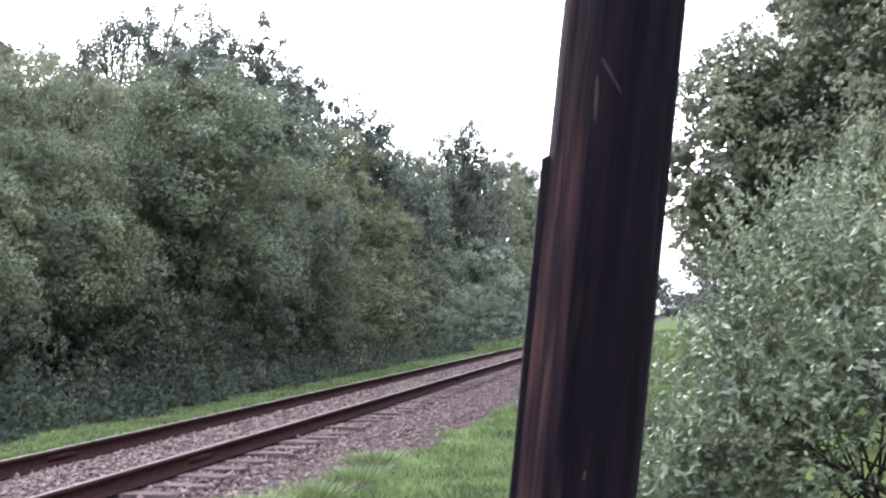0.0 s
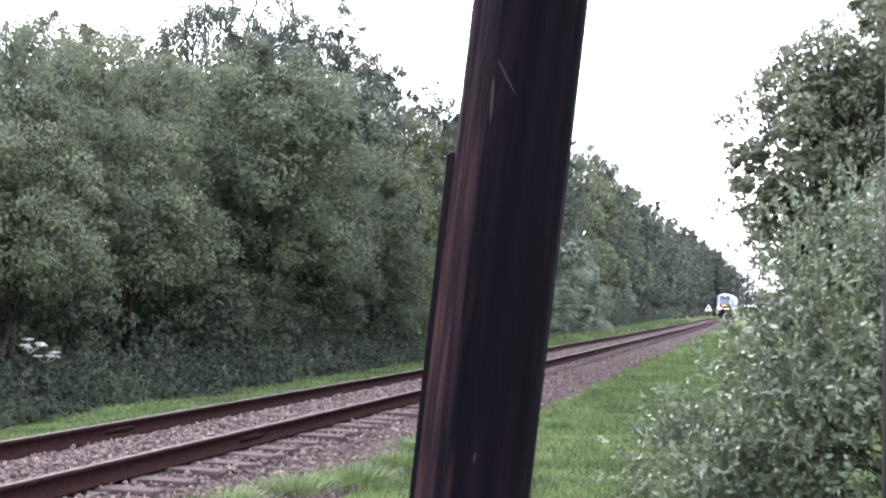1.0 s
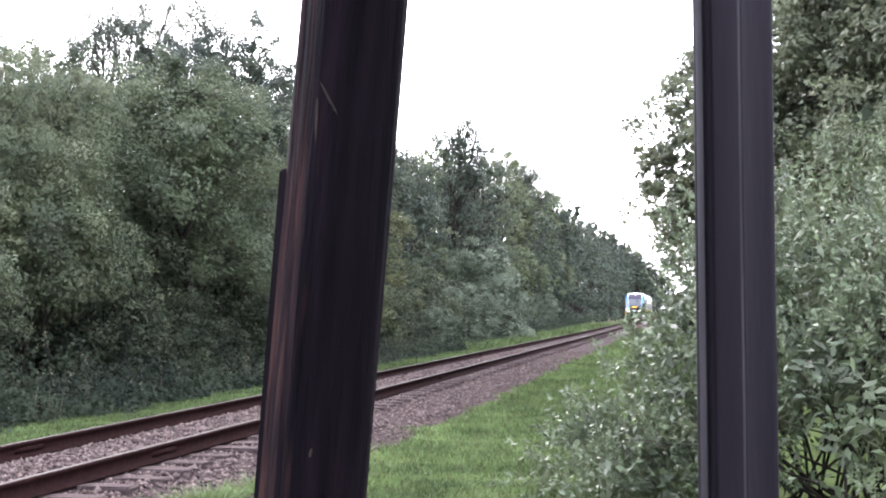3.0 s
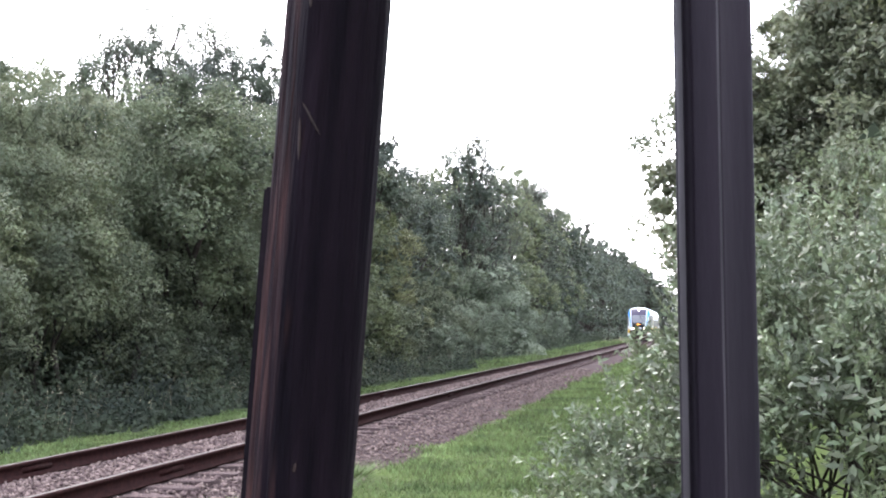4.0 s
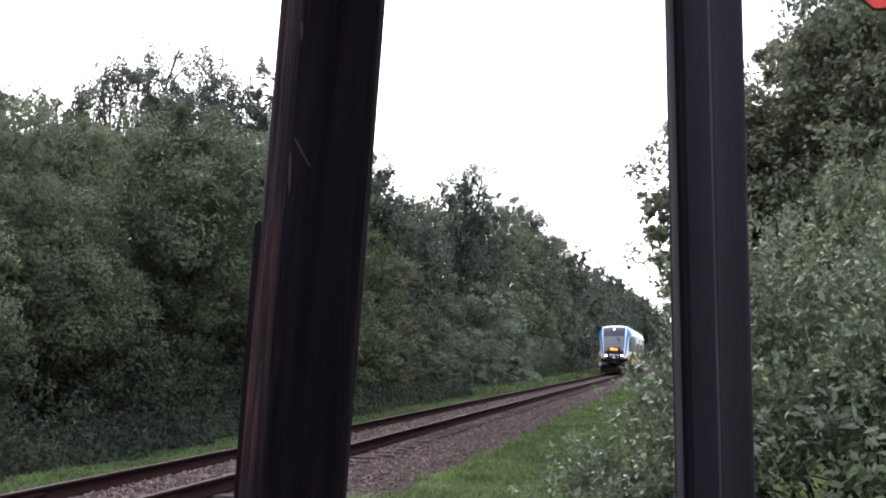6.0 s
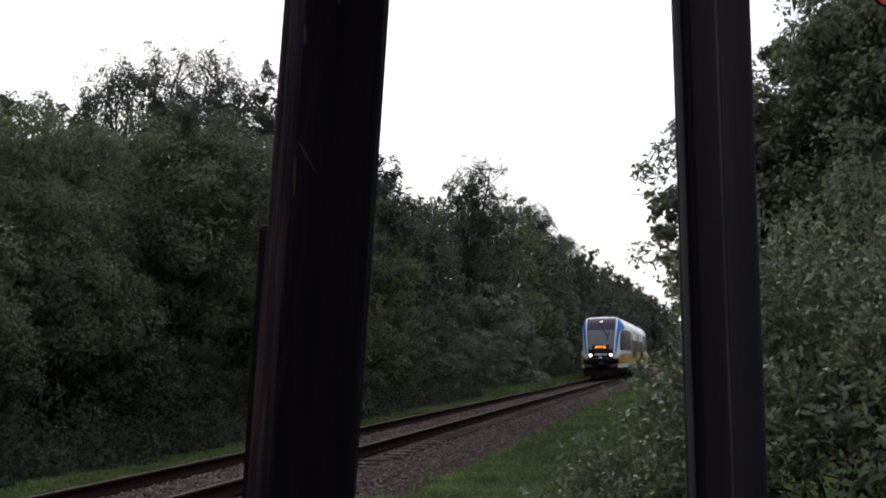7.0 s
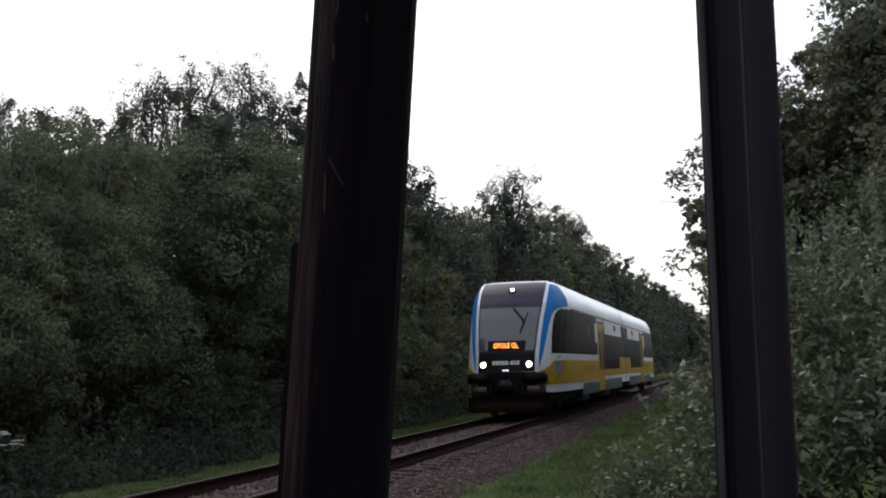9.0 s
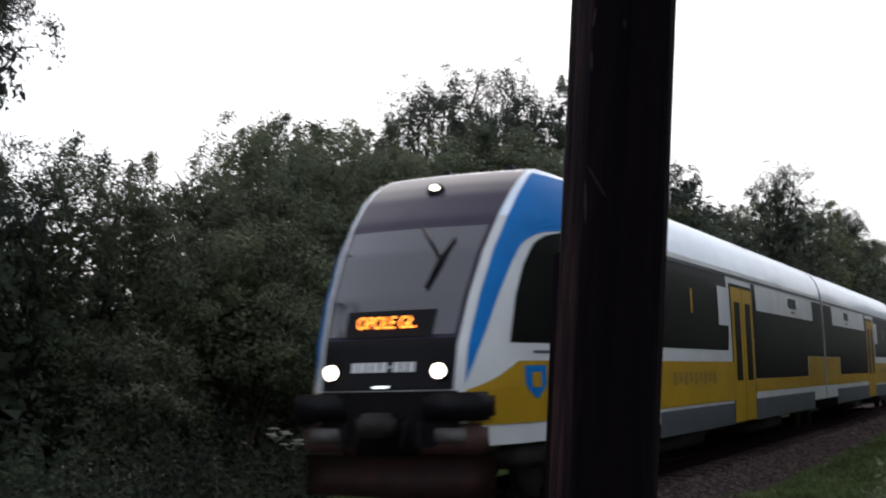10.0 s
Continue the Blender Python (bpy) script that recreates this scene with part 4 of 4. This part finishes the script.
def make_unit():
    unit = thing("railcar_unit", "two-car diesel railcar in white, blue and yellow with lit headlamps", "train")
    make_car(unit, False)
    make_car(unit, True)
    bm = bmesh.new()
    for k in range(9):
        y = 20.08 + 0.03 * k
        w = 0.0 if k % 2 else 0.05
        ring = [(-1.34 + w, 0.7), (1.34 - w, 0.7), (1.33 - w, 2.9), (1.18 - w, 3.4), (0.7 - w, 3.66), (-0.7 + w, 3.66), (-1.18 + w, 3.4), (-1.33 + w, 2.9)]
        vs = [bm.verts.new((x, y, z)) for x, z in ring]
        if k:
            for i in range(8):
                bm.faces.new((last[i], last[(i + 1) % 8], vs[(i + 1) % 8], vs[i]))
        last = vs
    part("gangway_bellows", bm, M_BLACK, unit, "black folded gangway bellows", smooth=False)
    for y in (19.4, 21.0):
        for x in (-0.75, 0.75):
            bm = bmesh.new()
            bmesh.ops.create_cone(bm, cap_ends=True, segments=28, radius1=0.41, radius2=0.40, depth=0.12, matrix=pose(x, y, 0.41, 0, 90, 0))
            part("wheel", bm, M_UNDER, unit)
    part("bogie_frame", box(-1.02, 1.02, 18.6, 21.8, 0.36, 0.62, 0.05), M_UNDER, unit, "dark shared bogie frame")
    return unit


# ================= trees =================
def placed(tree, x, y, turn=0.0, wide=1.0, top=None):
    """Sets a tree down at x, y on the ground, its leafy top at that height over the rails."""
    ground = ground_height(x, min(y, 400)) - 0.02
    tall = (top - ground) / TOPS[tree] if top else wide
    tree.matrix_basis = pose(x, y, ground, 0, 0, turn) @ Matrix.Diagonal((wide, wide, tall, 1))
    return tree


def again(tree, x, y, turn, wide=1.0, top=None):
    copy = copy_thing(tree, Matrix.Identity(4))
    TOPS[copy] = TOPS[tree]
    return placed(copy, x, y, turn, wide, top)


def make_woods():
    wood = "trees along the railway"
    bushy = make_tree("sallow_tree", "broad bushy sallow with dull green leaves to the ground", "tree", 1, 5.0, 2.3, 0.066, M_LEAF_MID, 33000, bare=0.12, stems=3, group=wood, sprays=14)
    pale = make_tree("pale_sallow", "broad sallow with paler green leaves at the wood's edge", "tree", 21, 4.2, 2.1, 0.066, M_LEAF_PALE, 28000, bare=0.5, stems=3, group=wood, sprays=12)
    round_a = make_tree("willow_tree", "rounded dull green willow with several dark stems", "tree", 2, 7.0, 2.7, 0.066, M_LEAF_ROUND, 54000, bare=0.32, stems=3, group=wood, sprays=12, tuft=0.5)
    tall_a = make_tree("alder_tree", "tall dark green alder with a dense crown", "tree", 3, 9.5, 2.5, 0.08, M_LEAF_DARK, 32000, bare=0.22, group=wood, sprays=16)
    birch = make_tree("birch_tree", "slender tree with a light airy crown", "tree", 4, 9.5, 1.7, 0.064, M_LEAF_BIRCH, 20000, bare=0.25, group=wood, sprays=40, inner=0.03, tuft=0.36, tuft_leaves=75)
    warm = make_tree("hazel_tree", "yellowish green broadleaved tree at the wood's edge", "tree", 5, 7.5, 2.2, 0.075, M_LEAF_WARM, 26000, bare=0.05, stems=2, group=wood, sprays=16)
    alder = make_tree("alder_tree", "dark green alder in the wood's edge", "tree", 33, 9.5, 2.5, 0.115, M_LEAF_DARK, 14000, bare=0.2, group=wood, sprays=22, tuft_leaves=130)
    shrub = make_tree("sallow_bush", "low dull green sallow bush at the wood's foot", "bush", 31, 2.4, 1.25, 0.062, M_LEAF_MID, 9000, bare=0.05, stems=3, group=wood, sprays=12, tuft=0.3, tuft_leaves=140)
    back = make_tree("ash_tree", "tall green tree behind the wood's edge", "tree", 22, 10.0, 3.0, 0.18, M_LEAF_DARK, 3800, bare=0.12, group=wood, sprays=12, tuft=0.6, tuft_leaves=60)
    distant = make_tree("poplar_tree", "tall dark green tree in the far row", "tree", 23, 12.5, 3.4, 0.33, M_LEAF_DARK, 2500, bare=0.05, group=wood, sprays=10, tuft=0.8, tuft_leaves=40)
    # the near wood's edge, from the camera outwards
    placed(tall_a, -7.6, 13.0, 20, 0.62, 9.8)
    again(bushy, -7.8, 14.6, 70, 0.85, 5.2)
    placed(bushy, -7.3, 16.6, 0, 0.8, 5.0)
    again(bushy, -7.2, 18.9, 130, 0.85, 5.2)
    placed(round_a, -7.6, 21.4, 0, 0.72, 6.6)
    placed(pale, -6.4, 22.9, 250, 0.95, 4.8)
    again(round_a, -7.7, 24.4, 80, 0.8, 6.9)
    again(pale, -6.0, 18.4, 190, 0.85, 4.0)
    placed(birch, -10.2, 36.5, 0, 1.0, 11.2)
    again(round_a, -6.5, 30.0, 200, 1.3, 7.5)
    again(birch, -10.0, 41.5, 140, 1.05, 12.2)
    again(birch, -9.8, 33.0, 60, 0.9, 10.0)
    again(birch, -9.0, 46.0, 200, 1.0, 10.9)
    again(round_a, -8.2, 26.8, 300, 0.95, 7.4)
    again(tall_a, -8.6, 34.8, 90, 1.0, 9.6)
    again(bushy, -6.2, 33.0, 45, 0.9, 5.6)
    again(tall_a, -8.2, 39.5, 200, 1.05, 10.7)
    again(bushy, -5.9, 37.0, 10, 1.0, 4.8)
    placed(warm, -6.4, 41.0, 0, 1.0, 7.4)
    again(alder, -8.6, 45.0, 300, 1.1, 10.3)
    again(warm, -6.8, 46.5, 100, 1.0, 7.6)
    again(alder, -7.8, 52.0, 30, 1.1, 10.6)
    again(warm, -6.8, 52.5, 210, 0.9, 6.5)
    placed(shrub, -6.4, 57.0, 80, 1.6, 3.6)
    placed(alder, -8.0, 58.6, 160, 1.1, 9.9)
    again(alder, -8.4, 65.5, 260, 1.1, 9.2)
    far_a = make_tree("oak_tree", "tall dark green oak in the woodland row", "tree", 6, 12.5, 3.4, 0.19, M_LEAF_DARK, 9000, bare=0.08, group=wood, sprays=16, tuft=0.55, tuft_leaves=60)
    far_b = make_tree("lime_tree", "tall yellowish green broadleaved tree in the woodland row", "tree", 7, 12.5, 3.2, 0.19, M_LEAF_LIME, 9000, bare=0.08, group=wood, sprays=16, tuft=0.55, tuft_leaves=60)
    placed(back, -13.0, 9.0, 0, 1.0, 5.5)
    placed(distant, -10.5, 560.0, 0, 1.8, 19.0)
    placed(far_a, -8.0, 77.0, 0, 0.85, 12.4)
    again(birch, -7.6, 79.0, 20, 1.6, 14.0)
    again(birch, -8.0, 112.0, 70, 1.8, 15.0)
    again(shrub, -7.0, 72.0, 30, 1.9, 4.8)
    again(far_b, -9.0, 71.5, 0, 0.8, 10.6)
    again(far_a, -8.6, 87.0, 120, 0.9, 11.6)
    again(birch, -8.2, 89.0, 170, 1.5, 12.8)
    placed(far_b, -8.2, 96.0, 40, 1.0, 13.8)
    rng = random.Random(9)
    y, k = 104.0, 0
    while y < 520:
        x = float(np.interp(y, [100, 160, 240, 400, 520], [-8.4, -8.8, -9.6, -10.5, -10.0])) - rng.uniform(0, 1.0)
        again((far_a if k % 3 else far_b) if y < 150 else distant, x, y, rng.uniform(0, 360), 1.05 + y / 900, float(np.interp(y, [100, 113, 145, 190, 330, 520], [13, 14.2, 15.0, 15.6, 19.5, 22.0])) * rng.uniform(0.93, 1.04))
        y += rng.uniform(5.5, 7.5) * (1 + y / 260)
        k += 1
    # the stand of trees that closes the view where the line bends away
    for x, y, z in ((-6.0, 320, 16), (-2.5, 345, 14), (1.5, 360, 8.0), (5.5, 340, 7.0), (-4.0, 500, 17), (3.0, 520, 9), (9.0, 505, 9), (-9.0, 545, 19), (15, 520, 10)):
        again(distant, x, y, x * 31, 1.9, z)
        k += 1
    # second row, which closes the gaps
    y = 12.0
    while y < 120:
        again(back, -12.8 - rng.uniform(0, 2.5), y, rng.uniform(0, 360), 1.0, float(np.interp(y, [12, 15, 19, 25, 30, 40, 60, 70, 80, 120], [4.6, 4.0, 4.4, 5.8, 8.0, 10.6, 11.2, 10.4, 12.5, 14])))
        y += rng.uniform(4.0, 5.5)
        k += 1
    # low sallows that close the wood's foot
    for x, y, s, z in ((-6.0, 15.2, 0.5, 2.2), (-6.1, 20.6, 0.5, 2.3), (-5.9, 25.2, 0.55, 2.2), (-5.7, 28.4, 0.5, 1.9), (-5.6, 48.5, 0.6, 2.4), (-5.6, 61.5, 0.6, 2.3)):
        again(shrub, x, y, y * 61, s * 1.9, z)
    # pale willow bushes at the wood's foot
    grey = make_tree("grey_willow_bush", "pale grey-green willow bush at the wood's foot", "bush", 8, 3.6, 2.2, 0.10, M_LEAF_GREY, 13000, bare=0.04, stems=3, group="grey willow bushes", leaf_width=0.35, sprays=18)
    placed(grey, -6.3, 74.0, 0, 1.7, 5.4)
    for x, y, s, z in ((-5.2, 65.5, 0.95, 2.9), (-5.4, 79.0, 1.1, 4.0), (-5.4, 84.0, 0.8, 2.4), (-5.0, 56.0, 0.6, 1.6), (-6.0, 104.0, 0.85, 3.0), (-6.6, 118.0, 0.8, 2.8)):
        again(grey, x, y, y * 37, s, z)
    for x, y, s, z in ((7.6, 62, 1.0, 2.6), (7.8, 84, 1.1, 3.0), (7.8, 108, 1.2, 3.2), (7.4, 140, 1.4, 3.4), (7.2, 180, 1.6, 3.6), (6.5, 230, 2.0, 4.0)):
        again(distant, x, y, y * 29, s * 0.5, z)
    again(pale, 9.5, 23.0, 130, 1.05, 4.8)
    # woods on the camera's side, beyond the foreground bush
    right_oak = make_tree("oak_tree", "large spreading oak with dense olive leaf sprays", "tree", 12, 11.5, 4.6, 0.15, M_LEAF_OAK, 52000, bare=0.14, group=wood, sprays=40, inner=0.28, tuft=0.72, tuft_leaves=190)
    placed(right_oak, 11.9, 29.0, 30, 1.0, 12.5)
    again(right_oak, 10.9, 31.5, 150, 0.82, 9.6)
    again(right_oak, 9.5, 30.0, 170, 0.8, 8.4)
    ragged = make_tree("oak_tree", "young oak with ragged overhanging leaf sprays", "tree", 14, 7.8, 2.3, 0.13, M_LEAF_OAK, 15000, bare=0.52, group=wood, sprays=26, tuft=0.4, tuft_leaves=110)
    placed(ragged, 6.9, 30.0, 200, 1.1, 7.4)
    # oaks added, mostly hidden, to keep low sky light off the train's side
    for x, y, z in ((10.2, 36.0, 9.5), (10.6, 47.0, 10.0), (11.2, 62.0, 10.0)):
        again(far_a, x, y, y * 41, 1.0, z)
    for x, y, z in ((13.5, 21.0, 12.0), (10.4, 42.0, 8.5), (11.0, 55.0, 9.5), (14.5, 12.0, 12), (15.5, 3.0, 12), (11.0, 70.0, 10), (11.0, 88.0, 11), (10.5, 112.0, 12), (10, 140, 14), (10, 175, 14), (10, 220, 15), (10, 290, 16),
                    # unseen trees behind and beside the camera, added to block sky light
                    (11.5, -3.5, 11), (7.5, -6.5, 11), (4.0, -6.5, 11), (-7.8, 8.0, 8)):
        again(back if -20 < y < 60 else distant, x, y, y * 53, 1.05, z)


def make_near_bush():
    """The big willow bush beside the path: stems, twigs and narrow silvery leaves."""
    rng = np.random.default_rng(33)
    bush = thing("willow_bush", "large willow bush with narrow silvery green leaves", "bush", pose(7.2, 11.8, -0.36))
    lobes = [(-0.9, -0.4, 0.75, 1.15, 1.1, 0.85), (-0.35, 0.1, 1.45, 1.1, 1.1, 0.95), (0.35, -0.2, 1.9, 1.1, 1.1, 1.0), (1.2, -0.6, 1.6, 1.2, 1.1, 1.25), (0.2, -1.1, 0.9, 1.3, 0.9, 0.9),
             (1.9, -0.3, 1.2, 1.3, 1.2, 1.5), (-1.35, 0.2, 0.45, 0.95, 1.0, 0.6), (1.0, 0.8, 1.9, 1.3, 1.1, 1.05), (2.9, 0.3, 1.3, 1.3, 1.2, 1.5), (-1.75, -0.5, 0.3, 0.75, 0.9, 0.5), (-0.95, 0.3, 1.35, 0.75, 0.8, 0.8), (-0.5, 0.6, 2.05, 0.8, 0.8, 0.8)]
    bm = bmesh.new()
    for k, (x, y, z, rx, ry, rz) in enumerate(lobes):
        for _ in range(4):
            d = rng.normal(size=3)
            d[2] = abs(d[2])
            d /= np.linalg.norm(d)
            end = Vector((x + d[0] * rx, y + d[1] * ry, z + d[2] * rz))
            foot = Vector((rng.normal() * 0.35 + 0.3, rng.normal() * 0.3, 0))
            mid = foot.lerp(end, 0.5) + Vector((0, 0, 0.25))
            tube([foot, mid, end], [0.015, 0.01, 0.003], 5, bm)
    part("stem", bm, M_BARK, bush)
    # leafy shoots: leaves lie along twigs that point up and outwards
    n = 2300
    pick = rng.integers(0, len(lobes), n)
    L = np.array(lobes)[pick]
    d = rng.normal(size=(n, 3))
    d[:, 2] = d[:, 2] * 0.9 + 0.15
    d /= np.linalg.norm(d, axis=1)[:, None]
    start = L[:, :3] + L[:, 3:] * d * rng.uniform(0.55, 0.92, (n, 1))
    gather = rng.integers(0, 520, n)
    start = start[gather] + rng.normal(size=(n, 3)) * 0.12
    d = d[gather]
    way = d * 0.8 + rng.normal(size=(n, 3)) * 0.35 + np.array([0, 0, 0.55])
    way /= np.linalg.norm(way, axis=1)[:, None]
    per = 25
    t = rng.uniform(0.0, 1.0, (n, per, 1))
    shoot = rng.uniform(0.18, 0.42, (n, 1, 1))
    pos = start[:, None] + way[:, None] * t * shoot
    out = rng.normal(size=(n, per, 3)) * 0.8 + way[:, None] * 0.7
    out /= np.linalg.norm(out, axis=2)[:, :, None]
    side = np.cross(out, rng.normal(size=(n, per, 3)))
    side /= np.linalg.norm(side, axis=2)[:, :, None]
    length = rng.uniform(0.045, 0.088, (n, per, 1))
    wide = length * 0.18
    tip = pos + out * length
    mid = pos + out * length * 0.45
    v = np.stack([pos, mid - side * wide, tip, mid + side * wide], 2).reshape(-1, 3)
    keep = (v.reshape(-1, 4, 3)[:, :, 2].min(1) > 0.0)
    v = v.reshape(-1, 4, 3)[keep].reshape(-1, 3)
    f = np.arange(len(v)).reshape(-1, 4)
    deep, deep_way = clumped([(x, y, z, a * 0.7, b * 0.7, c * 0.7) for x, y, z, a, b, c in lobes], 7000, 420, 0.17, rng, (0.2, 0.9), -1)
    deep, deep_way = deep[deep[:, 2] > 0.08], deep_way[deep[:, 2] > 0.08]
    v2, f2 = leaves(deep, rng, 0.13, 0.05, facing=deep_way)
    arrays("crown", np.concatenate([v, v2]), np.concatenate([f, f2 + len(v)]), M_LEAF_WILLOW, bush)
    copy_thing(bush, pose(10.35, 16.6, -0.36, 0, 0, 180) @ Matrix.Diagonal((1.0, 1.0, 1.42, 1)))


# ================= the place =================
make_ground()
make_track()
make_ballast()
make_grass()
make_undergrowth()
make_thicket()
make_pole()
make_post()
make_track_sign(-3.1, 215.0)
make_woods()
make_near_bush()
for ux, uy, uz in ((-4.6, 17.0, 0.95), (-4.75, 17.7, 0.8)):
    make_umbel(ux, uy, uz)
railcar = make_unit()


def motions():
    """The railcar runs towards the camera at about 80 km/h."""
    rows = []
    for t, y in ((0, 240.0), (1, 217.5), (2, 195.0), (3, 172.0), (4, 148.8), (5, 125.4), (6, 101.8), (7, 78.3), (7.5, 66.8), (8, 55.6), (8.5, 44.8), (9, 33.8), (9.2, 29.5), (9.5, 23.1), (9.75, 17.55), (10, 11.93)):
        turn = math.degrees(math.atan2(bend(y) - bend(y + 30), 30))
        rows.append((t, pose(bend(y), y, 0, 0, 0, turn)))
    walk(railcar, rows)


motions()
